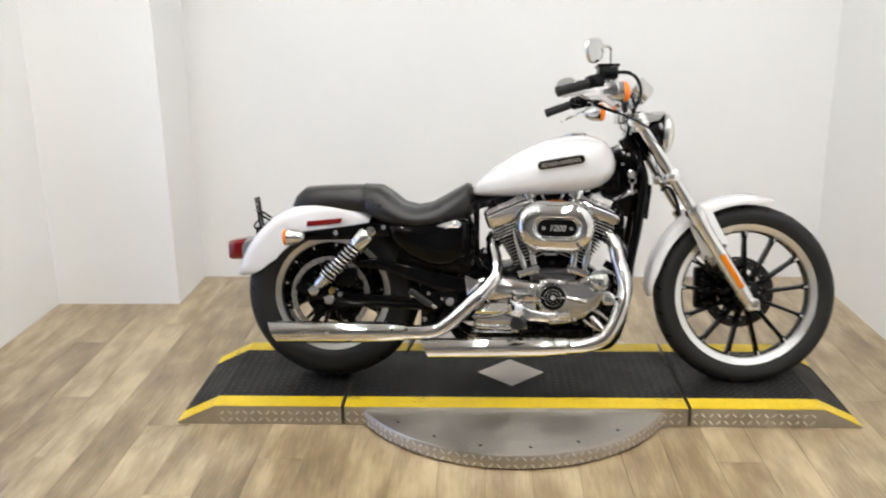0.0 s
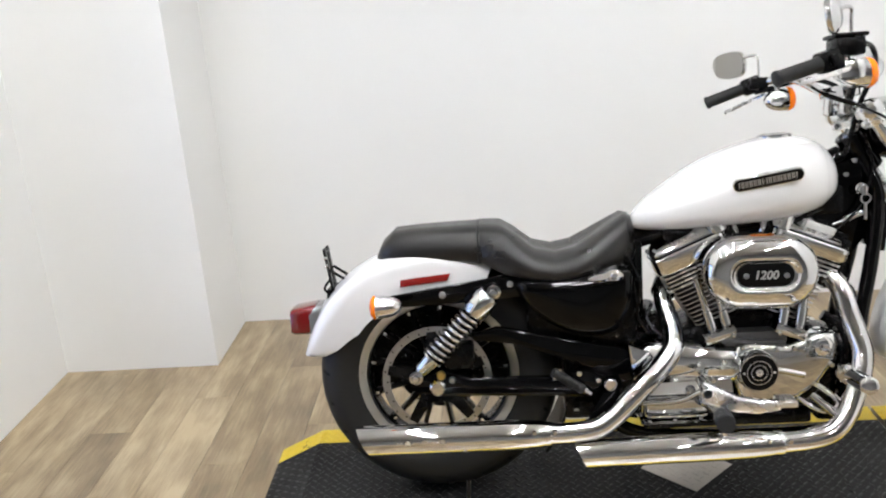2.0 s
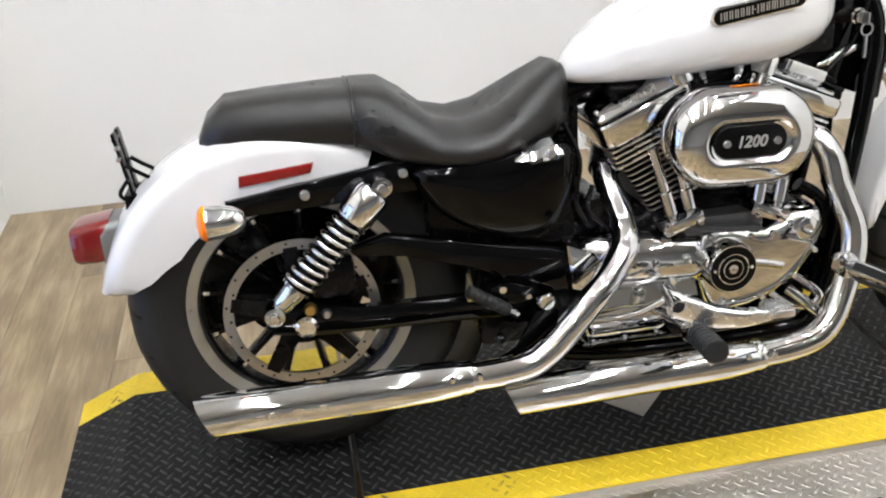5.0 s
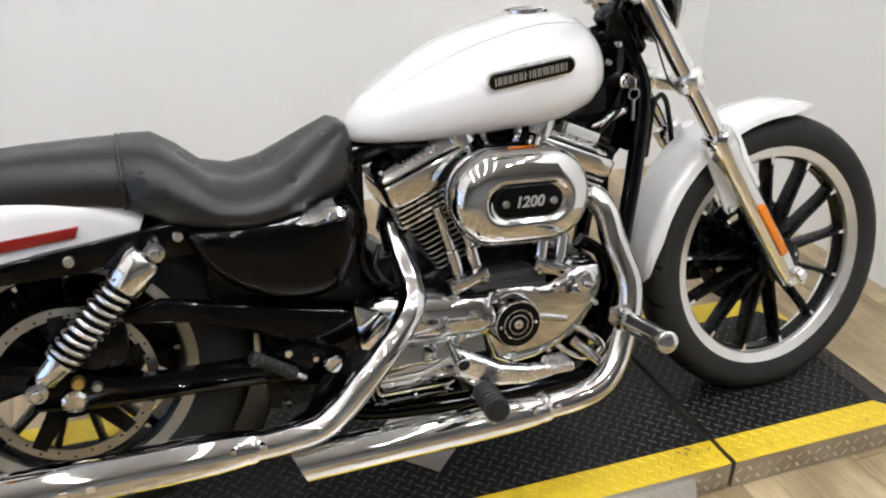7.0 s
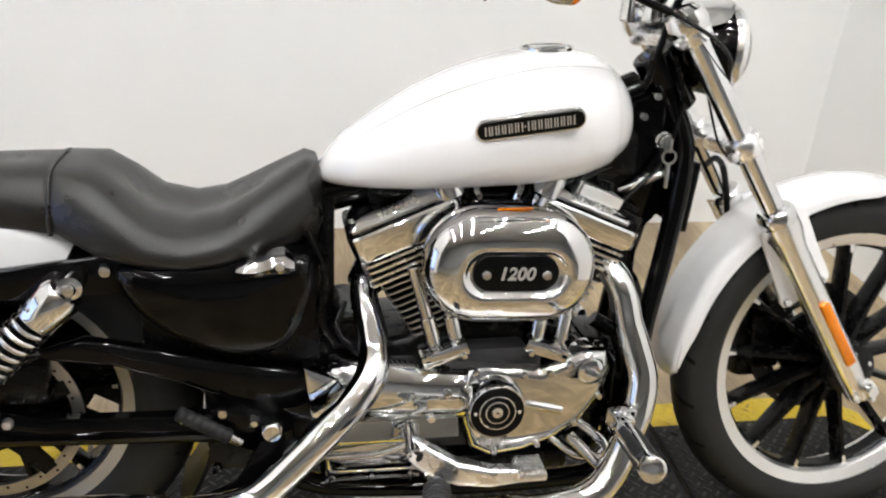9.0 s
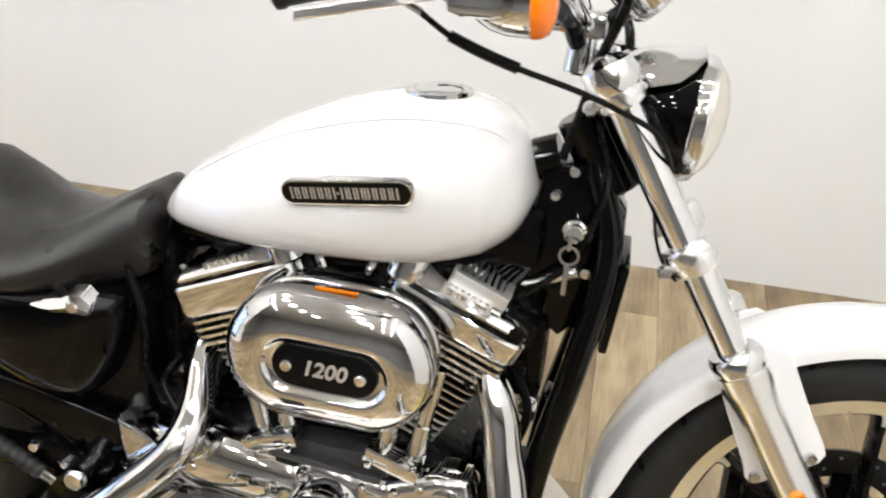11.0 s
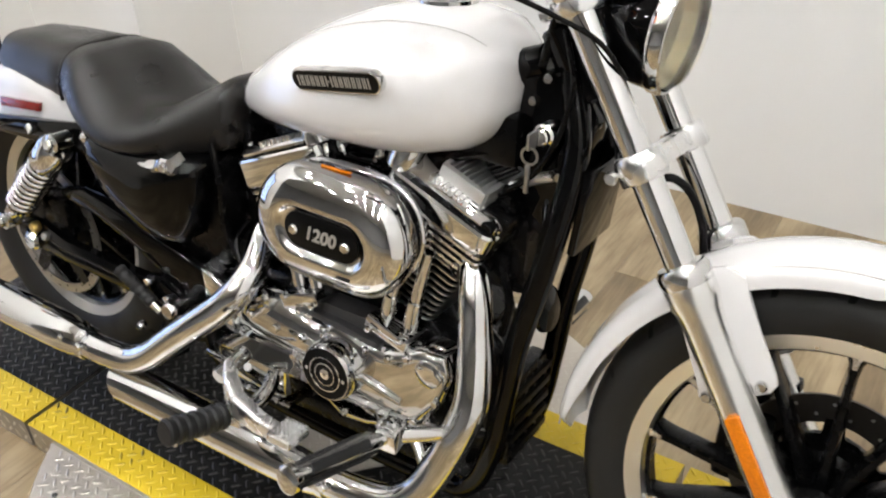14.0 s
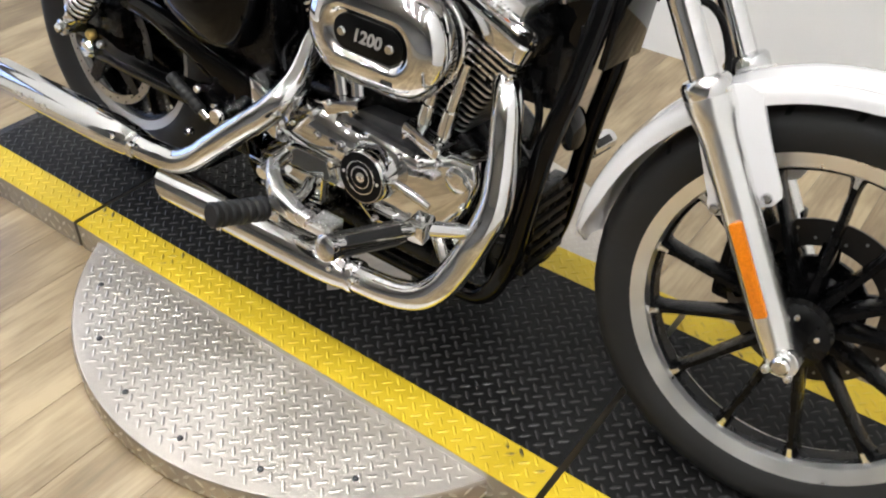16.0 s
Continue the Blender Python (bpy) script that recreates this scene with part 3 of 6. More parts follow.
rear_wheel = wheel("rear_wheel", RX, RZ, 0.322, 0.15, 0.216, 0.194, 13, False, 0.1, SHADEDRIM)
brake_disc(-0.002, RZ, -0.088, 0.144, 0.125, rear_wheel, False, BRAKE, MATTE)
part("belt_pulley", moved(lathe([(0.05, -0.004), (0.112, -0.004), (0.112, -0.016), (0.135, -0.016), (0.135, 0.014), (0.05, 0.014)], 60), across(RX, RZ, 0.1)), MATTE, rear_wheel, "black belt pulley")
guard = []
for a in np.linspace(radians(-28), radians(206), 40):
    c, s = math.cos(a), math.sin(a)
    guard.append([(RX + r * c, y, RZ + r * s) for r, y in ((0.128, 0.092), (0.205, 0.086), (0.205, 0.09), (0.128, 0.096))])
part("pulley_guard", loft(guard), MATTE, bike, "black guard round the belt pulley")
# tread grooves on the tyres
def grooves(cx, cz, R, w, rim, count, steer, parent):
    geo = []
    W = across(cx, cz)
    for k in range(count):
        for s in (-1, 1):
            a = 2 * math.pi * (k + (0.5 if s > 0 else 0)) / count
            rows = []
            for q, (f, da) in enumerate([(0.06 + 0.1 * i, 0.1 * (0.1 * i) ** 0.8) for i in range(9)]):
                rr = rim + 0.012 + (R - rim - 0.012) * (1 - f**2) ** 0.31 + 0.0011
                for e in (0.0075 * (1 - 0.5 * f), -0.0075 * (1 - 0.5 * f)):
                    rows.append((rr, s * f * w / 2, a + da * 0.9 + e / R))
            v = [(r * math.cos(b), r * math.sin(b), h) for r, h, b in rows]
            geo.append((v, [(2 * i, 2 * i + 1, 2 * i + 3, 2 * i + 2) for i in range(8)]))
    return tagged(part("tread_pattern", moved(geo, W), BADGEBLACK, parent, "cut tread pattern", 0, steer), kind="stuff")


grooves(FX, FZ, FR, 0.102, 0.262, 22, True, front_wheel)
grooves(RX, RZ, 0.322, 0.15, 0.216, 22, False, rear_wheel)

# front fender: a crowned arc with skirts
def fender(name, cx, cz, spans, material, steer, label, thick=0.004):
    """spans: rows of angle in degrees, outer radius, skirt radius, half width, crown."""
    outer, inner = [], []
    sp = np.array(spans, float)
    for a in np.linspace(sp[0, 0], sp[-1, 0], 44):
        o = sp[:, 0] if sp[-1, 0] > sp[0, 0] else -sp[:, 0]
        q = a if sp[-1, 0] > sp[0, 0] else -a
        R, r, w, c = [np.interp(q, o, sp[:, k]) for k in (1, 2, 3, 4)]
        u = Vector((math.cos(radians(a)), 0, math.sin(radians(a))))
        side = min(0.038, (R - r) * 0.7)
        prof = [(-w, r)] + [(-w + side * (1 - math.cos(t)) * 1.05, R - side + side * math.sin(t)) for t in np.linspace(0, math.pi / 2, 7)]
        prof += [(-w * 0.3, R + c * 0.8), (0, R + c)]
        prof = prof + [(-y, rr) for y, rr in reversed(prof[:-1])]
        ctr = Vector((cx, 0, cz))
        ro = [ctr + u * rr + Vector((0, y, 0)) for y, rr in prof]
        ri = [ctr + u * (rr - (thick if 0 < i < len(prof) - 1 else 0)) + Vector((0, y * (1 - thick / w), 0)) for i, (y, rr) in enumerate(prof)]
        outer.append(ro + list(reversed(ri)))
    return part(name, loft(outer), material, bike, label, 50, steer)


front_fender = fender("front_fender", FX, FZ, [(181, 0.353, 0.349, 0.03, 0.004), (177, 0.364, 0.352, 0.058, 0.006), (165, 0.366, 0.338, 0.067, 0.007), (120, 0.366, 0.332, 0.068, 0.007), (90, 0.363, 0.333, 0.068, 0.007), (82, 0.362, 0.343, 0.06, 0.005), (75, 0.36, 0.354, 0.036, 0.002)], WHITE, True, "white painted front fender")
for y in (-0.0605, 0.0605):
    part("pinstripe", pipe([(FX + 0.3575 * math.cos(radians(a)), y, FZ + 0.3575 * math.sin(radians(a))) for a in np.linspace(178, 82, 30)], 0.0011, 6, 2), PIN, front_fender, "thin grey pinstripe", steer=True)
for s in (1, -1):
    m = FLIP if s < 0 else Matrix.Identity(4)
    part("fender_bracket", moved(slab([(1.292, 0.585), (1.318, 0.628), (1.35, 0.642), (1.375, 0.634), (1.388, 0.607), (1.41, 0.565), (1.438, 0.517), (1.442, 0.505), (1.436, 0.492), (1.422, 0.484), (1.395, 0.468), (1.37, 0.45), (1.358, 0.447), (1.35, 0.455), (1.345, 0.472)], -0.071, -0.0615, 0.002), m), WHITE, front_fender, "white fender bracket", steer=True)
    for p in ((1.424, -0.071, 0.499), (1.361, -0.071, 0.459)):
        part("bolt", moved(bolt(p, 0.008), m), CHROME, front_fender, steer=True)

# rear fender with lamp, plate holder, struts and signals
rear_fender = fender("rear_fender", RX, RZ, [(168, 0.362, 0.335, 0.062, 0.004), (166, 0.36, 0.305, 0.08, 0.006), (160, 0.358, 0.272, 0.09, 0.008), (146, 0.355, 0.24, 0.098, 0.01), (126, 0.352, 0.235, 0.102, 0.01), (90, 0.342, 0.25, 0.104, 0.01), (62, 0.335, 0.27, 0.1, 0.01)], WHITE, False, "white painted rear fender")
part("reflector", slab([(-0.081, 0.581), (0.043, 0.593), (0.05, 0.611), (-0.079, 0.6)], -0.11, -0.1, 0.002), REDREF, rear_fender, "long red reflector")
tail = part("tail_light", loft([[(x, y * w, zc + z * h) for y, z in rounded(1, 1, 0.45)] for x, w, h, zc in ((-0.39, 0.03, 0.026, 0.484), (-0.388, 0.041, 0.032, 0.485), (-0.38, 0.046, 0.036, 0.486), (-0.35, 0.048, 0.038, 0.488), (-0.318, 0.046, 0.039, 0.492))]), RED, rear_fender, "dark red tail light lens", 40)
part("housing", loft([[(x, y * w, zc + z * h) for y, z in rounded(1, 1, 0.4)] for x, w, h, zc in ((-0.335, 0.049, 0.036, 0.478), (-0.322, 0.05, 0.041, 0.486), (-0.296, 0.042, 0.034, 0.497))]), LAMPBODY, tail, "grey lamp housing", 30)
holder = part("plate_holder", [moved(box(-0.003, 0.003, -0.013, 0.013, -0.07, 0.075, 0.002), pose(-0.274, -0.02, 0.605, 0, -8, 0)), moved(box(-0.003, 0.003, -0.013, 0.013, -0.07, 0.075, 0.002), pose(-0.274, 0.02, 0.605, 0, -8, 0)), rod((-0.283, -0.032, 0.668), (-0.283, 0.032, 0.668), 0.004), pipe([(-0.272, -0.03, 0.622), (-0.25, -0.03, 0.606), (-0.228, -0.03, 0.592)], 0.004, 8), pipe([(-0.272, 0.03, 0.622), (-0.25, 0.03, 0.606), (-0.228, 0.03, 0.592)], 0.004, 8), pipe([(-0.27, -0.04, 0.555), (-0.287, -0.045, 0.575), (-0.27, -0.045, 0.6)], 0.0035, 8), box(-0.283, -0.24, -0.045, 0.045, 0.54, 0.572, 0.004)], MATTE, rear_fender, "black number plate holder, empty")
for z in (0.635, 0.655):
    part("bolt", bolt((-0.28, -0.035, z), 0.005, 0.004, (-1, 0, 0)), CHROME, holder)

for s in (1, -1):
    m = FLIP if s < 0 else Matrix.Identity(4)
    strut = part("fender_strut", moved(slab([(-0.105, 0.53), (-0.108, 0.562), (0.05, 0.582), (0.19, 0.602), (0.235, 0.592), (0.24, 0.545), (0.1, 0.535)], -0.122, -0.108, 0.005), m), BLACK, rear_fender, "gloss black fender strut")
    for p in ((0.028, -0.122, 0.56), (0.2, -0.122, 0.58)):
        part("bolt", moved(bolt(p, 0.011, 0.009), m), CHROME, strut)
    sig = part("turn_signal", moved([moved(lathe([(0.005, 0), (0.015, 0.006), (0.023, 0.02), (0.0275, 0.038), (0.029, 0.06), (0.029, 0.066)], 28), frame_to((-0.07, -0.195, 0.553), (-0.15, -0.195, 0.553))), rod((-0.1, -0.19, 0.548), (-0.085, -0.11, 0.548), 0.008)], m), CHROME, rear_fender, "chrome bullet turn signal")
    part("lens", moved(moved(lathe([(0.0295, 0.064), (0.0295, 0.07), (0.024, 0.076), (0.008, 0.08)], 28), frame_to((-0.07, -0.195, 0.553), (-0.15, -0.195, 0.553))), m), AMBER, sig, "amber lens")

# rear shocks
for s in (1, -1):
    m = FLIP if s < 0 else Matrix.Identity(4)
    a, b = Vector((-0.05, -0.15, 0.357)), Vector((0.158, -0.15, 0.57))
    F, d = frame_to(a, b), (b - a).length
    shock = part("shock_absorber", moved(moved([lathe([(0.011, 0.0), (0.015, 0.016), (0.02, 0.022), (0.021, 0.058), (0.029, 0.061), (0.029, 0.067), (0.012, 0.069), (0.012, d - 0.1), (0.013, d - 0.01)], 24)], F), m), CHROME, bike, "chrome rear shock absorber")
    turns, coil = 9.5, []
    for k in range(int(turns * 18) + 1):
        t = k / (turns * 18)
        ang = 2 * math.pi * turns * t
        coil.append((0.027 * math.cos(ang), 0.027 * math.sin(ang), 0.069 + t * (d - 0.143)))
    part("damper", moved(moved(lathe([(0.0195, 0.069), (0.0195, d - 0.08)], 20), F), m), MATTE, shock, "dark damper inside the spring")
    part("spring", moved(moved(pipe(coil, 0.0046, 8, smooth_path=False), F), m), CHROME, shock, "chrome coil spring", 60)
    part("cap", moved(moved(lathe([(0.03, d - 0.078), (0.033, d - 0.074), (0.033, d - 0.024), (0.028, d - 0.014), (0.012, d - 0.01)], 28), F), m), CHROME, shock, "chrome spring cover")
    for p in (a, b):
        part("mount", moved([moved(lathe([(0.011, -0.02), (0.0175, -0.018), (0.0175, 0.018), (0.011, 0.02)], 20), across(p.x, p.z, p.y)), bolt((p.x, p.y - 0.02, p.z), 0.0105, 0.01)], m), CHROME, shock, "chrome mounting eye")

# swing arm, belt guard and axle
for s in (1, -1):
    m = FLIP if s < 0 else Matrix.Identity(4)
    arm = part("swing_arm", moved(loft([[(x, y0 + dy * w, z + dz * h) for dy, dz in ((-1, -0.6), (-0.6, -1), (0.6, -1), (1, -0.6), (1, 0.6), (0.6, 1), (-0.6, 1), (-1, 0.6))] for x, y0, z, w, h in ((-0.06, -0.122, 0.335, 0.009, 0.03), (0.02, -0.122, 0.326, 0.012, 0.032), (0.09, -0.122, 0.315, 0.014, 0.024), (0.3, -0.112, 0.303, 0.018, 0.024), (0.45, -0.1, 0.292, 0.02, 0.03))]), m), BLACK, bike, "gloss black swing arm")
    part("axle_nut", moved([bolt((0.002, -0.136, 0.32), 0.021, 0.016)], m), CHROME, arm, "chrome axle nut")
    part("nut", moved(bolt((0.012, -0.136, 0.352), 0.012, 0.012), m), GOLD, arm, "gold zinc nut")
    part("nut", moved(bolt((0.04, -0.134, 0.338), 0.009, 0.01), m), SATIN, arm)
    part("pivot_bolt", moved([rod((0.438, -0.1, 0.318), (0.438, -0.165, 0.318), 0.014), bolt((0.438, -0.165, 0.318), 0.018, 0.014)], m), CHROME, arm, "chrome pivot bolt")
part("brake_caliper", [box(0.02, 0.1, -0.125, -0.07, 0.36, 0.43, 0.012)], MATTE, bike, "black rear brake caliper")
part("belt_guard", slab([(0.09, 0.452), (0.16, 0.468), (0.3, 0.437), (0.463, 0.4), (0.5, 0.39), (0.5, 0.31), (0.44, 0.3), (0.39, 0.345), (0.3, 0.385), (0.2, 0.42), (0.1, 0.435)], -0.125, -0.1, 0.006), BLACK, bike, "gloss black guard over the swing arm")
part("inner_fender", [loft([[(RX + 0.345 * math.cos(a), y, RZ + 0.345 * math.sin(a)) for y in (-0.085, 0.085)] + [(RX + 0.352 * math.cos(a), y, RZ + 0.352 * math.sin(a)) for y in (0.085, -0.085)] for a in np.linspace(radians(70), radians(-38), 20)])], FINBLACK, bike, "black inner mudguard")

# seat
def seat():
    xs = [-0.14, -0.125, -0.092, -0.02, 0.08, 0.118, 0.126, 0.134, 0.185, 0.225, 0.267, 0.319, 0.37, 0.413, 0.46, 0.5, 0.518, 0.527]
    top = [0.66, 0.69, 0.718, 0.722, 0.724, 0.724, 0.721, 0.726, 0.722, 0.692, 0.656, 0.643, 0.653, 0.676, 0.706, 0.728, 0.724, 0.7]
    bot = [0.648, 0.645, 0.642, 0.642, 0.636, 0.63, 0.629, 0.628, 0.603, 0.594, 0.588, 0.586, 0.588, 0.592, 0.6, 0.608, 0.614, 0.63]
    wid = [0.05, 0.068, 0.085, 0.097, 0.107, 0.112, 0.109, 0.115, 0.138, 0.152, 0.162, 0.165, 0.158, 0.14, 0.115, 0.092, 0.075, 0.05]
    rings = []
    for x, zt, zb, w in zip(xs, top, bot, wid):
        hollow = 0.012 if 0.2 < x < 0.45 else 0.0
        pr = [(0.0, zb), (0.8, zb), (0.97, zb + 0.12 * (zt - zb)), (1.0, zb + 0.4 * (zt - zb)), (0.93, zb + 0.68 * (zt - zb)), (0.76, zb + 0.9 * (zt - zb)), (0.45, zt + hollow * 0.3), (0.0, zt - hollow * 0.4)]
        r = [Vector((x, -w * a, z)) for a, z in pr] + [Vector((x, w * a, z)) for a, z in reversed(pr[1:-1])]
        rings.append(curve_closed(r, 4))
    return loft(rings)


def curve_closed(p, steps):
    n, out = len(p), []
    for i in range(n):
        a, b, c, d = p[i - 1], p[i], p[(i + 1) % n], p[(i + 2) % n]
        for k in range(steps):
            t = k / steps
            out.append(0.5 * (2 * b + (c - a) * t + (2 * a - 5 * b + 4 * c - d) * t * t + (3 * b - a - 3 * c + d) * t**3))
    return out


def fine(xs, cols, n=60):
    """Smoothly resampled columns over x."""
    q = np.linspace(xs[0], xs[-1], n)
    return q, [np.interp(q, xs, c) for c in cols]


seat_ob = part("seat", seat(), SEATV, bike, "two-up black vinyl seat with a stitched seam", 60)
part("seam_welt", pipe([(0.126, -0.11, 0.632), (0.126, -0.112, 0.66), (0.126, -0.1, 0.698), (0.126, -0.07, 0.72), (0.126, 0, 0.7265), (0.126, 0.07, 0.72), (0.126, 0.1, 0.698), (0.126, 0.112, 0.66), (0.126, 0.11, 0.632)], 0.0035, 8), SEATV, seat_ob, "raised seam welt")

# fuel tank
def tank():
    xs = [0.522, 0.535, 0.56, 0.6, 0.66, 0.72, 0.79, 0.86, 0.92, 0.97, 1.0, 1.02, 1.032, 1.037]
    top = [0.712, 0.735, 0.759, 0.789, 0.829, 0.86, 0.886, 0.903, 0.906, 0.898, 0.88, 0.858, 0.832, 0.81]
    bot = [0.69, 0.684, 0.682, 0.68, 0.68, 0.683, 0.687, 0.69, 0.697, 0.71, 0.727, 0.745, 0.768, 0.79]
    wid = [0.03, 0.05, 0.073, 0.1, 0.13, 0.15, 0.163, 0.168, 0.16, 0.139, 0.117, 0.095, 0.066, 0.036]
    q = np.concatenate([np.linspace(0.522, 0.56, 6)[:-1], np.linspace(0.56, 0.98, 26)[:-1], np.linspace(0.98, 1.037, 10)])
    from_x = lambda c: [float(v) for v in np.interp(q, xs, c)]
    tops, bots, wids = from_x(top), from_x(bot), from_x(wid)
    sm = lambda c: [c[0]] + [(c[i - 1] + 2 * c[i] + c[i + 1]) / 4 for i in range(1, len(c) - 1)] + [c[-1]]
    for _ in range(2):
        tops, bots, wids = sm(tops), sm(bots), sm(wids)
    rings = []
    for x, zt, zb, w in zip(q, tops, bots, wids):
        zm = zb + 0.40 * (zt - zb)
        r = []
        for k in range(40):
            a = 2 * math.pi * k / 40
            c, s = math.cos(a), math.sin(a)
            e = 2 / 2.25 if s > 0 else 2 / 2.6
            y = w * math.copysign(abs(c) ** e, c)
            z = zm + (zt - zm if s > 0 else zm - zb) * math.copysign(abs(s) ** (e if s < 0 else 0.92), s)
            r.append(Vector((x, y, z)))
        rings.append(r)
    return loft(rings)


tank_ob = part("fuel_tank", tank(), WHITE, bike, "white pearl teardrop fuel tank", 60)
part("fuel_cap", [moved(lathe([(0.031, -0.008), (0.032, -0.002), (0.032, 0.003), (0.028, 0.006), (0.012, 0.007)], 36), pose(0.894, 0.0, 0.904, 0, -3, 0))], CHROME, tank_ob, "chrome fuel cap")
part("cap_ring", [moved(ring([(0.044, -0.006), (0.044, 0.002), (0.04, 0.002), (0.04, -0.006)], 36), pose(0.894, 0.0, 0.904, 0, -3, 0))], CHROME, tank_ob, "thin chrome cap rim")


def emblem(side):
    """The oblong tank badge: black field, bright rim, plain bars where the maker's name stands."""
    m = pose(0.828, -0.1675, 0.811, 0, -9.2, 0) @ pose(0, 0, 0, 12, 0, -5.5)
    if side < 0:
        m = FLIP @ m
    e = part("tank_emblem", moved(slab(stadium(0, 0, 0.0835, 0.0165), -0.005, 0.008, 0.0015), m), CHROME, tank_ob, "oblong chrome tank badge with a black field")
    part("field", moved(slab(stadium(0, 0, 0.0808, 0.0138), -0.0058, -0.003, 0.0), m), BADGEBLACK, e, "black field", 0)
    x = -0.0705
    for k in range(15):
        if k == 6:
            part("dot", moved(box(x + 0.0012, x + 0.0036, -0.0064, -0.0056, -0.0014, 0.0014), m), LETTER, e, "", 0)
            x += 0.0056
            continue
        w = 0.0042 if k == 10 else 0.0098
        strokes = [box(x + 0.0008, x + 0.003, -0.0064, -0.0056, -0.0076, 0.0076)]
        if k != 10:
            strokes += [box(x + w - 0.0032, x + w - 0.001, -0.0064, -0.0056, -0.0076, 0.0076)]
        part("bar", moved(strokes, m), LETTER, e, "", 0)
        x += w
    return e


emblem(1)
emblem(-1)


def tank_line(f):
    """The tank's skin at a share of its height: a place for each x."""
    xs = [0.56, 0.6, 0.66, 0.72, 0.79, 0.86, 0.92, 0.97, 1.0]
    top = [0.759, 0.789, 0.829, 0.86, 0.886, 0.903, 0.906, 0.898, 0.88]
    bot = [0.682, 0.68, 0.68, 0.683, 0.687, 0.69, 0.697, 0.71, 0.727]
    wid = [0.073, 0.1, 0.13, 0.15, 0.163, 0.168, 0.16, 0.139, 0.117]
    out = []
    for x, t, b, w in zip(xs, top, bot, wid):
        zm = b + 0.4 * (t - b)
        out.append((x, -w * math.sqrt(max(0.0, 1 - f * f)) ** (2 / 2.25 * 1.0), zm + (t - zm) * f**0.92))
    return out


for m in (Matrix.Identity(4), FLIP):
    part("pinstripe", moved(pipe(tank_line(0.84), 0.0007, 6, 4), m), TANKPIN, tank_ob, "thin pale pinstripe")

# ---- engine ----
CX, CZ = 0.805, 0.27


def vee(side, v, s, y):
    """A place on a cylinder: side -1 rear, 1 front; v across, s along from the crank."""
    a = radians(22.5) * side
    return Vector((CX + s * math.sin(a) + v * math.cos(a), y, CZ + s * math.cos(a) - v * math.sin(a)))


engine = part("engine", [slab([(0.57, 0.23), (0.6, 0.2), (0.92, 0.2), (0.985, 0.24), (1.005, 0.32), (0.985, 0.4), (0.93, 0.44), (0.9, 0.47), (0.71, 0.47), (0.66, 0.43), (0.57, 0.42)], -0.085, 0.12, 0.02, 3)], MATTE, bike, "black V-twin engine block")
part("primary_cover", slab(stadium(0.72, 0.295, 0.21, 0.095), 0.11, 0.16, 0.02), ALLOY, engine, "polished primary cover")


def fin(side, s, hv, y0, y1, th, rad, edge):
    """One cooling fin square to the cylinder: its black plate and its bright machined edge."""
    cy, hy = (y0 + y1) / 2, (y1 - y0) / 2
    full = [(x, cy + y) for x, y in rounded(hv, hy, rad)]
    less = [(x, cy + y) for x, y in rounded(hv - edge, hy - edge, rad - edge * 0.6)]
    at = lambda pts, h: [vee(side, v, s + h, y) for v, y in pts]
    n = len(full)
    loops = [at(full, -th), at(full, th), at(less, th), at(less, -th)]
    rim = ([tuple(p) for r in loops for p in r], [(j * n + i, j * n + (i + 1) % n, (j + 1) % 4 * n + (i + 1) % n, (j + 1) % 4 * n + i) for j in range(4) for i in range(n)])
    return loft([at(less, -th * 0.9), at(less, th * 0.9)]), rim


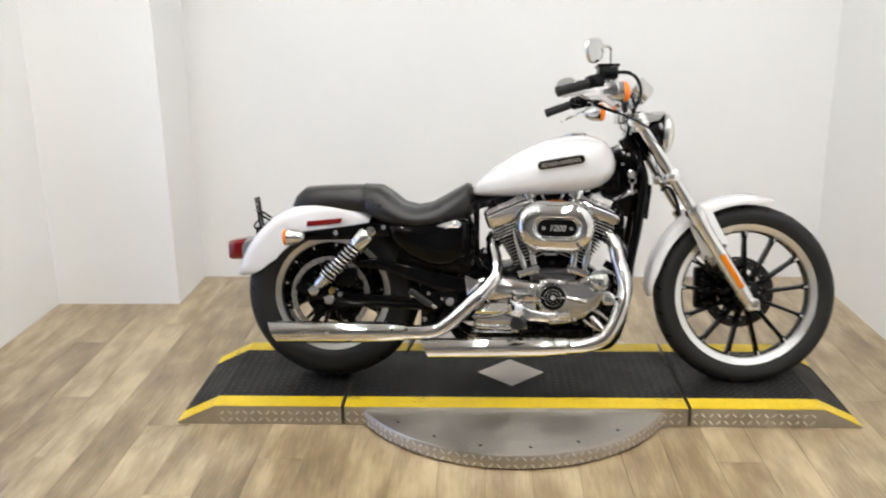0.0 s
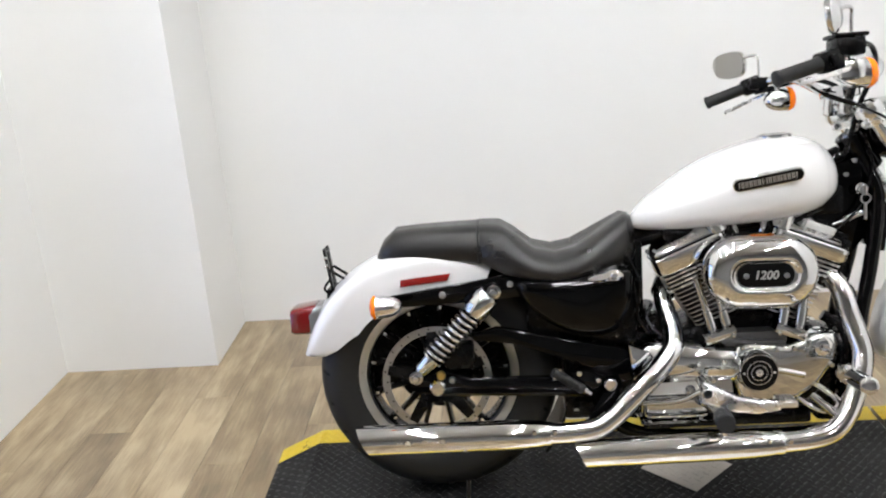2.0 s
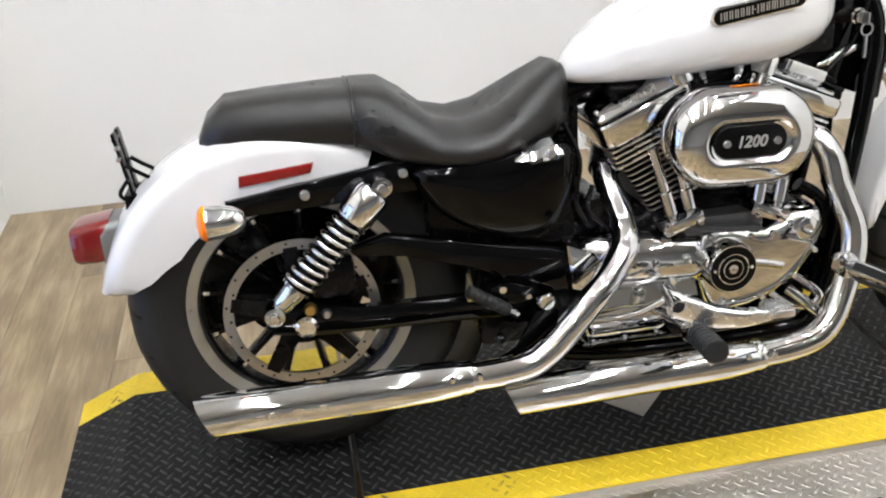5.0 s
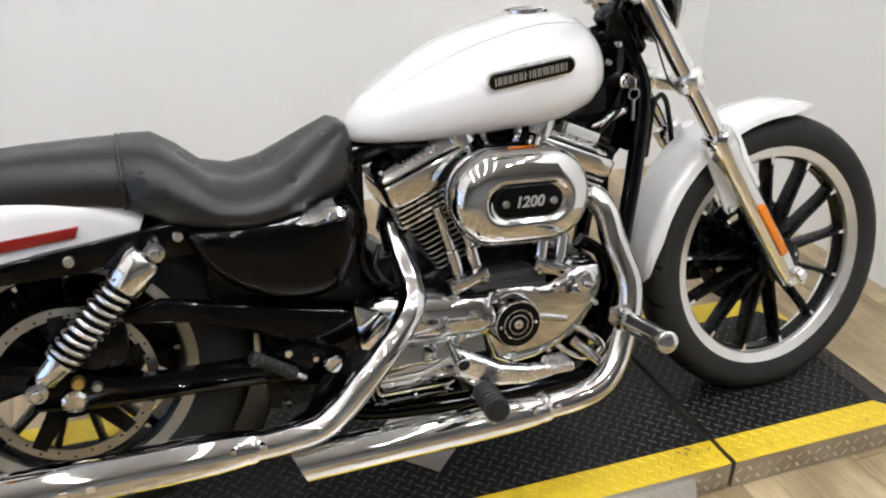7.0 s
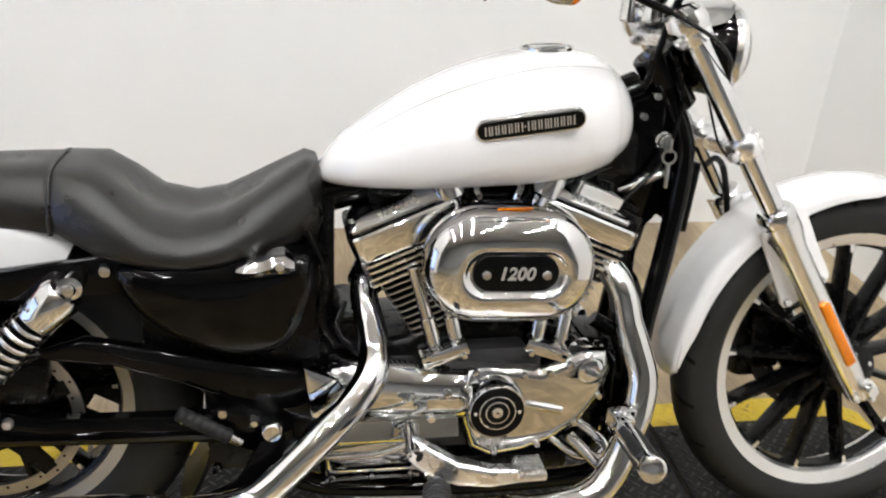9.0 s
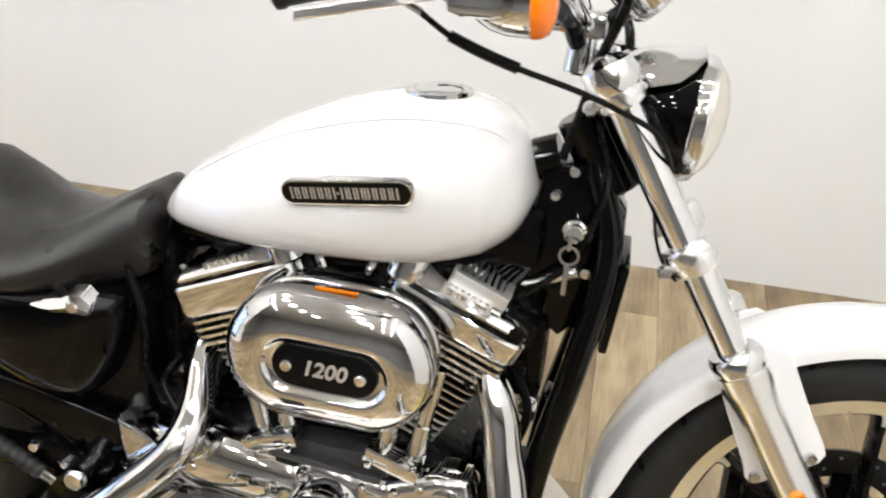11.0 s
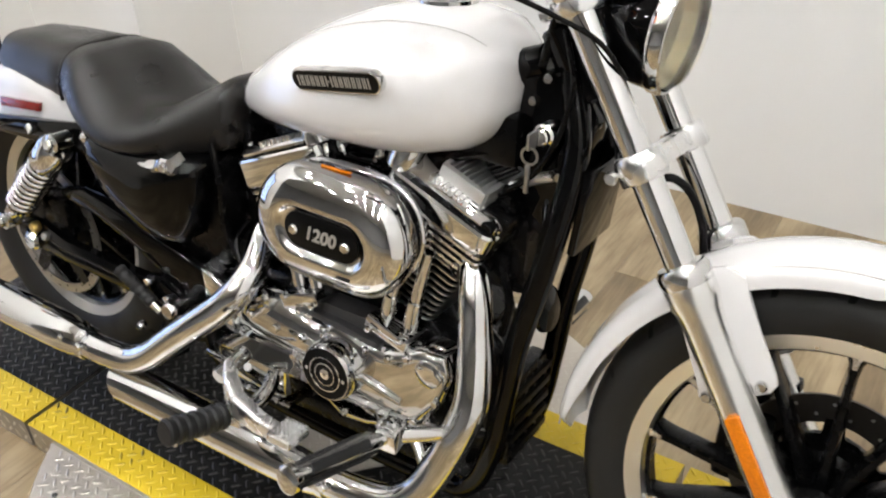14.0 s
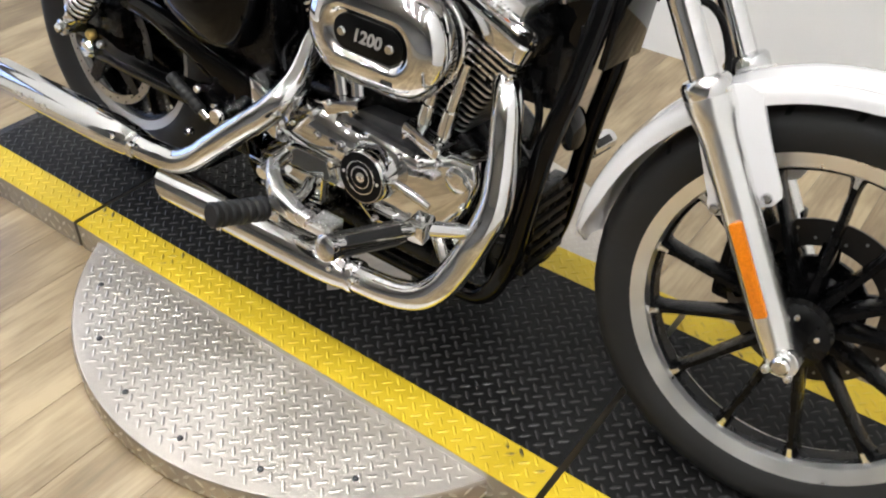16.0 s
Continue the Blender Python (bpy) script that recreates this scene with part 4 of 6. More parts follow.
for side, nm in ((-1, "rear"), (1, "front")):
    cyl = part("cylinder", loft([[vee(side, v, s, y) for v, y in rounded(hv, 0.072, 0.03)] for s, hv in ((0.15, 0.05), (0.25, 0.055), (0.34, 0.062), (0.384, 0.075))]), FINBLACK, engine, "black finned cylinder")
    low = 0.022 if side < 0 else 0.01
    for k in range(9 if side < 0 else 10):
        h = 0.205 + k * 0.0122
        plate_, rim_ = fin(side, h, 0.06 + 0.002 * k, -0.093, 0.078, 0.0014, 0.014, 0.003)
        part("fin", plate_, FINBLACK, cyl, "", 30)
        part("fin_edge", rim_, SATIN, cyl, "", 30)
    for k in range(4):
        h = 0.34 - low + k * 0.0112
        plate_, rim_ = fin(side, h, 0.09, -0.102, 0.08, 0.0022, 0.012, 0.006)
        part("fin", plate_, FINBLACK, cyl, "", 30)
        part("fin_edge", rim_, ALLOY, cyl, "bright machined fin edge", 30)
    # rocker box in three storeys, with a row of bolts on the ledge
    head = part("rocker_box", loft([[vee(side, v * kx, s, -0.027 + y * ky) for v, y in rounded(0.095, 0.086, 0.02)] for s, kx, ky in ((0.381 - low, 0.88, 0.92), (0.384 - low, 0.95, 0.97), (0.39 - low, 1.0, 1.0), (0.405, 1.0, 1.0), (0.409, 0.97, 0.97))]), CHROME, engine, "chrome rocker box", 30)
    part("gasket", loft([[vee(side, v, s, -0.027 + y) for v, y in rounded(0.09, 0.081, 0.018)] for s in (0.408, 0.4115)]), MATTE, head, "thin black gasket")
    part("rocker_cover", loft([[vee(side, v * kx + dv, s, -0.02 + y * ky) for v, y in rounded(0.094, 0.076, 0.018)] for s, kx, ky, dv in ((0.411, 0.96, 1.06, 0), (0.413, 0.99, 1.09, 0), (0.417, 0.99, 1.09, 0), (0.422, 0.95, 1.03, 0), (0.427, 0.86, 0.92, 0), (0.43, 0.7, 0.74, 0), (0.4315, 0.4, 0.4, 0), (0.432, 0.1, 0.1, 0))]), CHROME, head, "stepped chrome rocker cover", 28)
    for v in (-0.078, 0.078):
        part("bolt", bolt(vee(side, v, 0.422, -0.075), 0.0065, 0.01, vee(side, 0, 1, 0) - vee(side, 0, 0, 0)), CHROME, head)
    strip = part("tooth_strip", loft([[vee(side, v, h, -0.088 + y) for v, y in rounded(0.036, 0.008, 0.003)] for h in (0.414, 0.4225)]), MATTE, head, "dark slot below the teeth")
    for k in range(8):
        part("tooth", loft([[vee(side, -0.031 + 0.0089 * k + v, h, -0.09 + y) for v, y in rounded(0.003, 0.009, 0.0012)] for h in (0.418, 0.43)]), ALLOY, strip)
    for dv in (0.0, 0.016, 0.032):
        part("collar", moved(ring([(0.031, 0), (0.034, 0.003), (0.034, 0.009), (0.031, 0.012), (0.02, 0.012), (0.02, 0)], 28), frame_to(vee(side, (-0.088 - dv) * side, 0.392, -0.06), vee(side, (-0.12 - dv) * side, 0.392, -0.06))), CHROME if dv != 0.016 else MATTE, head, "round intake collar")
    part("end_cap", [moved(lathe([(0.02, -0.004), (0.024, 0.0), (0.024, 0.05), (0.018, 0.058), (0.004, 0.06)], 20), frame_to(vee(side, -0.085 * side, 0.408, -0.088), vee(side, -0.085 * side, 0.5, -0.082)))], CHROME, head, "rounded chrome end of the rocker box")
    if side < 0:
        feet = ((0.667, 0.565, 0.706, 0.425), (0.712, 0.555, 0.742, 0.435))
    else:
        feet = ((0.9, 0.555, 0.876, 0.425), (0.944, 0.562, 0.92, 0.425))
    for xa, za, xb, zb in feet:
        tube = part("pushrod_tube", [rod((xa, -0.105, za), (xb, -0.115, zb), 0.0105), rod((xb + (xa - xb) * 0.4, -0.111, zb + (za - zb) * 0.4), (xb + (xa - xb) * 0.06, -0.1145, zb + (za - zb) * 0.06), 0.0135, bev=0.002)], CHROME, engine, "chrome pushrod tube")
    xm = 0.72 if side < 0 else 0.893
    part("lifter_block", [moved(box(-0.04, 0.04, -0.03, 0.03, -0.012, 0.012, 0.005), pose(xm, -0.112, 0.422, 0, 20 * side, 0)), bolt((xm - 0.03, -0.14, 0.422), 0.006), bolt((xm + 0.03, -0.14, 0.422), 0.006)], CHROME, engine, "chrome lifter block")
part("case_top", [box(0.73, 0.89, -0.125, -0.05, 0.385, 0.425, 0.012), moved(box(-0.08, 0.08, -0.01, 0.01, -0.006, 0.006, 0.004), pose(0.8, -0.13, 0.4, 0, 6, 0))], GREYB, engine, "dark grey ribbed case top")
part("intake", [rod((0.805, -0.13, 0.585), (0.805, 0.02, 0.585), 0.03), rod((0.74, -0.02, 0.56), (0.87, -0.02, 0.56), 0.022)], GREYB, engine, "dark intake manifold")

# chrome cam cover with its round badge
rows = [(0.53, 0.05, 0.03, 0.35), (0.536, 0.056, 0.038, 0.35), (0.6, 0.058, 0.046, 0.346), (0.68, 0.056, 0.052, 0.341), (0.745, 0.054, 0.054, 0.338), (0.775, 0.053, 0.05, 0.336), (0.782, 0.045, 0.04, 0.336)]
side_cover = part("transmission_cover", loft([[(x, -0.088 - d * max(-0.2, math.copysign(abs(math.cos(a)) ** 0.75, math.cos(a))), zc + h * math.copysign(abs(math.sin(a)) ** 0.85, math.sin(a))) for a in [2 * math.pi * k / 28 for k in range(28)]] for x, h, d, zc in rows]), CHROME, engine, "smooth rounded chrome transmission cover", 55)
for p in ((0.6, -0.13, 0.352), (0.665, -0.138, 0.35), (0.725, -0.14, 0.353), (0.7, -0.134, 0.305)):
    part("bolt", bolt(p, 0.008, 0.007), CHROME, side_cover)
cam_cover = part("cam_cover", slab([(0.75, 0.36), (0.76, 0.392), (0.79, 0.402), (0.845, 0.392), (0.885, 0.386), (0.915, 0.4), (0.955, 0.416), (1.0, 0.416), (1.012, 0.385), (1.0, 0.335), (0.965, 0.283), (0.915, 0.248), (0.86, 0.228), (0.8, 0.222), (0.765, 0.245), (0.752, 0.3)], -0.142, -0.08, 0.018, 5), CHROME, engine, "chrome cam cover with a smoothed rim")
for p in ((0.772, 0.388), (0.855, 0.38), (0.9, 0.381), (0.935, 0.396), (0.99, 0.335), (0.95, 0.285), (0.885, 0.248), (0.81, 0.238)):
    part("bolt", bolt((p[0], -0.142, p[1]), 0.0065, 0.006), CHROME, cam_cover)
boss = part("cam_badge", moved(lathe([(0.053, 0.13), (0.053, 0.138), (0.051, 0.15), (0.05, 0.172), (0.047, 0.1775), (0.02, 0.1775)], 40), across(0.803, 0.333)), CHROME, cam_cover, "round chrome boss")
part("face", moved(lathe([(0.0455, 0.1772), (0.045, 0.1785), (0.01, 0.1786)], 40), across(0.803, 0.333)), BADGEBLACK, boss, "black badge face")
for r0, r1 in ((0.031, 0.0292), (0.02, 0.0185), (0.009, 0.002)):
    part("ring", moved(ring([(r0, 0.178), (r0, 0.1796), (r1, 0.1796), (r1, 0.178)], 36), across(0.803, 0.333)), ALLOY, boss)
for sx in (-1, 1):
    part("screw", bolt((0.803 + 0.037 * sx, -0.1786, 0.333), 0.003, 0.0015), ALLOY, boss)
part("cover_ridge", pipe([(0.838, -0.14, 0.33), (0.88, -0.142, 0.322), (0.925, -0.14, 0.31)], 0.008, 10), CHROME, cam_cover, "raised chrome ridge")
dome = part("oil_filter", moved(lathe([(0.04, 0.09), (0.04, 0.112), (0.0385, 0.117), (0.036, 0.119), (0.0245, 0.141), (0.0215, 0.1435), (0.008, 0.144)], 40), across(0.973, 0.38)), CHROME, engine, "round chrome cover")
for k in range(4):
    a = radians(45 + 90 * k)
    part("bolt", bolt((0.973 + 0.036 * math.cos(a), -0.115, 0.38 + 0.036 * math.sin(a)), 0.005, 0.008), CHROME, dome)
part("oil_line", [pipe([(0.94, -0.11, 0.29), (0.985, -0.13, 0.26), (1.01, -0.14, 0.235), (1.0, -0.14, 0.215)], 0.009), pipe([(0.92, -0.11, 0.24), (0.96, -0.13, 0.215), (1.0, -0.13, 0.205)], 0.008)], CHROME, engine, "chrome oil line")
starter = part("starter_cover", loft([[(x, -0.1 + y * w, zc + z * h) for y, z in rounded(1, 1, 0.42)] for x, w, h, zc in ((0.522, 0.036, 0.028, 0.246), (0.527, 0.044, 0.036, 0.246), (0.535, 0.047, 0.039, 0.246), (0.67, 0.047, 0.038, 0.243), (0.682, 0.044, 0.035, 0.243), (0.688, 0.034, 0.026, 0.243))]), CHROME, engine, "chrome starter cover with a rounded top", 40)
part("ledge", loft([[(x, -0.1 + y * 0.05, z0 + z * 0.0035) for y, z in rounded(1, 1, 0.3)] for x, z0 in ((0.515, 0.203), (0.695, 0.202))]), CHROME, starter, "bright lower flange", 30)
part("shelf", loft([[(x, y, z) for y, z in ((-0.08, 0.272), (-0.148, 0.272), (-0.152, 0.278), (-0.138, 0.305), (-0.08, 0.305))] for x in (0.53, 0.745)]), CHROME, side_cover, "sloping chrome shelf", 20)
for x in (0.535, 0.6, 0.665):
    part("bolt", bolt((x, -0.148, 0.207), 0.006, 0.007), CHROME, starter)
part("belly_rail", [box(0.53, 0.96, -0.1, 0.1, 0.165, 0.205, 0.012)], MATTE, engine, "black lower engine rail")

# air cleaner
AX, AZ = 0.812, 0.583
air = part("air_cleaner", loft([[(x, y, z) for x, z in stadium(AX + dx, AZ + dz, hx, hz, 12, -0.03)] for hx, hz, y, dx, dz in ((0.124, 0.077, -0.135, 0, 0), (0.134, 0.088, -0.137, 0, 0), (0.138, 0.092, -0.145, 0, 0), (0.139, 0.0925, -0.158, 0, 0), (0.138, 0.091, -0.168, 0, 0), (0.134, 0.0865, -0.178, 0, 0), (0.127, 0.078, -0.187, 0, 0), (0.117, 0.067, -0.193, 0, 0), (0.104, 0.0545, -0.197, 0.001, 0), (0.093, 0.046, -0.199, 0.002, 0), (0.085, 0.04, -0.199, 0.002, 0), (0.081, 0.037, -0.197, 0.0025, 0), (0.078, 0.0345, -0.192, 0.0025, 0), (0.07, 0.031, -0.1905, 0.0025, 0), (0.02, 0.01, -0.1905, 0.0025, 0))]), CHROME, engine, "oval chrome air cleaner cover", 50)
part("filter", slab(stadium(AX, AZ, 0.126, 0.08, 10, -0.03), -0.142, -0.09, 0.004), MATTE, air, "black filter element")
part("back_plate", slab(stadium(AX - 0.003, AZ + 0.002, 0.134, 0.088, 12, -0.03), -0.092, -0.07, 0.006, 3), BLACK, air, "gloss black back plate")
part("trim_ring", loft([[(x, y, z) for x, z in stadium(AX, AZ, 0.124 + g, 0.078 + g, 12, -0.03)] for g, y in ((0.004, -0.118), (0.0075, -0.115), (0.0075, -0.104), (0.004, -0.1))]), CHROME, air, "narrow chrome ring of the filter", 50)
part("decal", moved(slab(stadium(0, 0, 0.028, 0.0035, 3), -0.0006, 0.0006), pose(AX + 0.004, -0.157, AZ + 0.094, 90, 0, 0)), AMBREF, air, "small orange sticker", 0)
plate = part("badge_plate", slab(stadium(0.8145, 0.583, 0.0685, 0.029, 10, -0.03), -0.1945, -0.19, 0.0015), BADGEBLACK, air, "black badge plate")
for bx, bz in ((0.7665, 0.584), (0.8625, 0.581)):
    part("bolt", bolt((bx, -0.1945, bz), 0.0085, 0.007), CHROME, plate)


def writing(text, size, m, material, parent, name="lettering", depth=0.0012):
    cu = bpy.data.curves.new(name, "FONT")
    cu.body, cu.size, cu.extrude, cu.align_x, cu.align_y = text, size, depth, "CENTER", "CENTER"
    cu.shear, cu.offset = 0.18, 0.0006
    tmp = bpy.data.objects.new(name, cu)
    scene.collection.objects.link(tmp)
    me = bpy.data.meshes.new_from_object(tmp.evaluated_get(bpy.context.evaluated_depsgraph_get()))
    bpy.data.objects.remove(tmp)
    me.transform(m)
    me.materials.clear()
    me.materials.append(material)
    ob = new(name, me)
    ob.parent = parent
    return tagged(ob, "bright raised numerals")


writing("1200", 0.029, pose(0.8145, -0.195, 0.5825, 90, 1.7, 0), LETTER, plate)

# exhaust
def exhaust(pts, rs, label):
    return part("exhaust_pipe", pipe(pts, rs, 24, 10), CHROME, bike, label, 50)


front_pipe = exhaust([(0.97, -0.05, 0.548), (1.004, -0.08, 0.548), (1.026, -0.105, 0.515), (1.038, -0.119, 0.462), (1.048, -0.132, 0.427), (1.059, -0.156, 0.374), (1.049, -0.175, 0.322), (1.03, -0.187, 0.269), (1.004, -0.202, 0.219), (0.968, -0.213, 0.187), (0.912, -0.217, 0.171), (0.83, -0.22, 0.166)], [0.022, 0.024, 0.025, 0.026, 0.0265, 0.0265, 0.0265, 0.0265, 0.0265, 0.0265, 0.026, 0.026], "chrome front exhaust pipe")
rear_pipe = exhaust([(0.606, -0.02, 0.535), (0.594, -0.045, 0.52), (0.593, -0.075, 0.492), (0.6, -0.1, 0.462), (0.603, -0.125, 0.434), (0.596, -0.157, 0.402), (0.571, -0.176, 0.371), (0.541, -0.191, 0.344), (0.508, -0.203, 0.315), (0.47, -0.213, 0.281), (0.432, -0.221, 0.248), (0.39, -0.228, 0.226), (0.33, -0.232, 0.22), (0.27, -0.234, 0.22)], [0.022, 0.023, 0.024, 0.025, 0.0255] + [0.0265] * 5 + [0.026] * 4, "chrome rear exhaust pipe")


def muffler(x0, x1, y, z0, z1, r, parent, cut):
    """A slash-cut muffler from x1 back to its mouth at x0."""
    rings = []
    for t, k, sh in ((0.0, 0.72, 0), (0.02, 0.75, 0), (0.07, 0.88, 0), (0.16, 0.97, 0), (0.3, 1, 0), (0.7, 1, 0), (0.9, 1, 0), (1.0, 1, 1), (1.0, 0.93, 1), (0.9, 0.92, 0.9)):
        c = Vector((x1 + (x0 - x1) * t, y, z1 + (z0 - z1) * t))
        rings.append([c + Vector((-sh * cut * math.sin(a) * k, r * k * math.cos(a), r * k * math.sin(a))) for a in [2 * math.pi * i / 32 for i in range(32)]])
    ob = part("muffler", loft(rings), CHROME, parent, "chrome slash-cut muffler", 50)
    c = Vector((x1 + (x0 - x1) * 0.9, y, z0))
    part("baffle", [moved(lathe([(r * 0.93, 0), (r * 0.93, 0.004)], 24), frame_to(c, c + Vector((1, 0, 0))))], MATTE, ob, "dark muffler mouth")
    return ob


m1 = muffler(-0.183, 0.285, -0.235, 0.222, 0.222, 0.0375, rear_pipe, 0.018)
m2 = muffler(0.352, 0.845, -0.224, 0.161, 0.167, 0.0355, front_pipe, 0.016)
for k in range(6):
    part("mark", moved(box(-0.1 + k * 0.021, -0.085 + k * 0.021, -0.2735, -0.272, 0.222, 0.228 + 0.004 * (k % 2)), Matrix.Identity(4)), ALLOY, m1, "", 0)
for p, par in (((0.268, -0.234, 0.221), m1), ((0.835, -0.22, 0.167), m2)):
    part("clamp", [moved(lathe([(0.029, -0.012), (0.031, -0.009), (0.031, 0.009), (0.029, 0.012)], 28), frame_to(p, Vector(p) + Vector((1, 0, 0)))), bolt((p[0] + 0.02, p[1] - 0.028, p[2] + 0.014), 0.007, 0.008), bolt((p[0] - 0.03, p[1] - 0.028, p[2] + 0.016), 0.006, 0.008)], CHROME, par, "chrome muffler clamp")
part("port_flange", [rod((0.975, -0.045, 0.552), (1.002, -0.08, 0.549), 0.032, bev=0.003)], MATTE, front_pipe, "dark exhaust port flange")
part("port_flange", [rod((0.612, -0.01, 0.54), (0.594, -0.05, 0.517), 0.031, bev=0.003)], MATTE, rear_pipe, "dark exhaust port flange")
part("support", slab([(0.3, 0.19), (0.4, 0.19), (0.47, 0.24), (0.46, 0.3), (0.42, 0.3), (0.38, 0.23)], -0.17, -0.16, 0.003), BLACK, rear_pipe, "black muffler support")

# ---- frame and middle ----
frame_ob = part("frame", [rod((1.078, 0, 0.898), (1.135, 0, 0.805), 0.036, n=28, bev=0.004)], BLACK, bike, "gloss black steering head and frame")
for s in (-1, 1):
    part("down_tube", pipe([(1.105, 0.02 * s, 0.84), (1.135, 0.05 * s, 0.74), (1.114, 0.068 * s, 0.58), (1.088, 0.08 * s, 0.45), (1.074, 0.084 * s, 0.34), (1.06, 0.084 * s, 0.24), (1.025, 0.084 * s, 0.155), (0.95, 0.082 * s, 0.135), (0.7, 0.08 * s, 0.135), (0.5, 0.08 * s, 0.16), (0.44, 0.08 * s, 0.24), (0.45, 0.08 * s, 0.42), (0.5, 0.075 * s, 0.6)], 0.018, 14), BLACK, frame_ob, "gloss black frame tube")
    part("rear_rail", pipe([(0.52, 0.06 * s, 0.655), (0.4, 0.085 * s, 0.6), (0.24, 0.1 * s, 0.575), (0.1, 0.1 * s, 0.565)], 0.014, 12), BLACK, frame_ob, "black rear frame rail")
part("backbone", pipe([(1.06, 0, 0.84), (0.8, 0, 0.74), (0.52, 0, 0.655)], 0.03, 14), BLACK, frame_ob, "black frame backbone")
part("neck_cover", box(0.945, 1.05, -0.058, 0.058, 0.7, 0.775, 0.012), MATTE, frame_ob, "black cover below the tank's nose")
part("gusset", slab([(0.985, 0.69), (1.03, 0.74), (1.04, 0.825), (1.1, 0.845), (1.15, 0.78), (1.13, 0.65), (1.085, 0.6), (1.03, 0.64)], -0.035, 0.035, 0.008), BLACK, frame_ob, "black neck gusset")
for p, r in (((1.06, -0.036, 0.798), 0.0075), ((1.08, -0.036, 0.832), 0.008), ((1.11, -0.036, 0.7), 0.009)):
    part("bolt", bolt(p, r, 0.008), CHROME, frame_ob)
lock = part("ignition_lock", [rod((1.09, -0.03, 0.762), (1.09, -0.066, 0.762), 0.0155, bev=0.003), rod((1.09, -0.068, 0.762), (1.09, -0.076, 0.762), 0.0125, bev=0.002)], CHROME, bike, "chrome ignition lock with the key in it")
part("key", [box(1.085, 1.089, -0.1, -0.078, 0.75, 0.772, 0.001), moved(ring([(0.013, -0.001), (0.013, 0.001), (0.01, 0.001), (0.01, -0.001)], 20), across(1.088, 0.742, -0.094)), box(1.084, 1.09, -0.097, -0.092, 0.69, 0.73, 0.001)], SATIN, lock, "key on a ring")
TOPM = Matrix.Translation(vee(1, 0.012, 0.434, -0.018)) @ Matrix.Rotation(radians(22.5), 4, "Y") @ Matrix.Diagonal((1.15, 1.55, 1.1, 1))
coil_bracket = part("engine_bracket", moved([box(-0.036, 0.032, -0.044, -0.036, -0.004, 0.014, 0.002), box(-0.036, 0.032, 0.034, 0.042, -0.004, 0.014, 0.002), box(-0.038, -0.031, -0.037, 0.036, -0.004, 0.014, 0.002), box(0.025, 0.033, -0.037, 0.036, -0.004, 0.014, 0.002)], TOPM), BRUSHED, bike, "slotted bare alloy engine bracket")
part("base", moved(box(-0.035, 0.03, -0.042, 0.04, -0.016, -0.002, 0.001), TOPM), MATTE, coil_bracket, "dark recess of the bracket")
for k in range(7):
    part("rib", moved(box(-0.0285 + 0.0078 * k, -0.0252 + 0.0078 * k, -0.036, 0.034 if k < 3 or k > 5 else 0.004, -0.004, 0.012, 0.001), TOPM), BRUSHED, coil_bracket)
for k in range(6):
    part("tooth", moved(box(-0.03 + 0.01 * k, -0.0245 + 0.01 * k, 0.034, 0.042, 0.013, 0.02, 0.001), TOPM), BRUSHED, coil_bracket)
part("arm", pipe([vee(1, 0.035, 0.445, -0.02), (1.04, -0.03, 0.672), (1.075, -0.04, 0.69), (1.1, -0.04, 0.7)], 0.008, 10), ALLOY, coil_bracket, "bare alloy arm to the frame")
coil = part("coil", moved([box(0.036, 0.076, -0.042, 0.04, -0.04, 0.0, 0.005), box(0.044, 0.07, -0.03, 0.015, -0.002, 0.01, 0.003)], TOPM), MATTE, bike, "black ignition coil")
part("plug", moved(rod((0.056, -0.04, -0.018), (0.056, -0.055, -0.018), 0.01, bev=0.002), TOPM), MATTE, coil, "black coil plug")
part("clip", moved(box(0.04, 0.072, -0.046, -0.042, -0.03, -0.027), TOPM), SATIN, coil, "bright wire clip", 0)
part("oil_cooler_hose", [pipe([(1.0, -0.05, 0.44), (1.05, -0.06, 0.4), (1.07, -0.06, 0.3), (1.05, -0.05, 0.2)], 0.014, 10), box(0.99, 1.04, -0.05, 0.06, 0.15, 0.4, 0.015)], MATTE, bike, "black crankcase front and hose")
part("neck_panel", moved(box(-0.006, 0.006, -0.062, 0.062, -0.062, 0.062, 0.004), pose(1.152, 0, 0.662, 0, 6, 0)), BLACK, bike, "gloss black panel between the frame tubes")
part("ignition_module", [box(1.0, 1.072, -0.045, 0.055, 0.505, 0.628, 0.01), box(1.012, 1.05, -0.058, -0.04, 0.53, 0.57, 0.005), pipe([(1.03, -0.05, 0.56), (1.06, -0.062, 0.5), (1.05, -0.06, 0.44)], 0.007, 8)], MATTE, bike, "black module between the front cylinder and the frame")
part("tube_cover", moved(lathe([(0.034, 0), (0.038, 0.004), (0.036, 0.012), (0.01, 0.018)], 28), frame_to((1.085, 0, 0.47), (1.12, 0, 0.478))), BLACK, bike, "round black cover between the frame tubes")
part("horn", [moved(lathe([(0.036, 0), (0.04, 0.006), (0.038, 0.022), (0.01, 0.026)], 28), frame_to((1.0, 0.09, 0.6), (1.0, 0.14, 0.6)))], CHROME, bike, "round chrome horn")
regulator = part("regulator", box(1.045, 1.078, -0.06, 0.06, 0.2, 0.36, 0.006), MATTE, bike, "black finned voltage regulator")
for k in range(5):
    part("rib", box(1.077, 1.084, -0.058, 0.058, 0.22 + 0.028 * k, 0.232 + 0.028 * k, 0.001), FINBLACK, regulator)
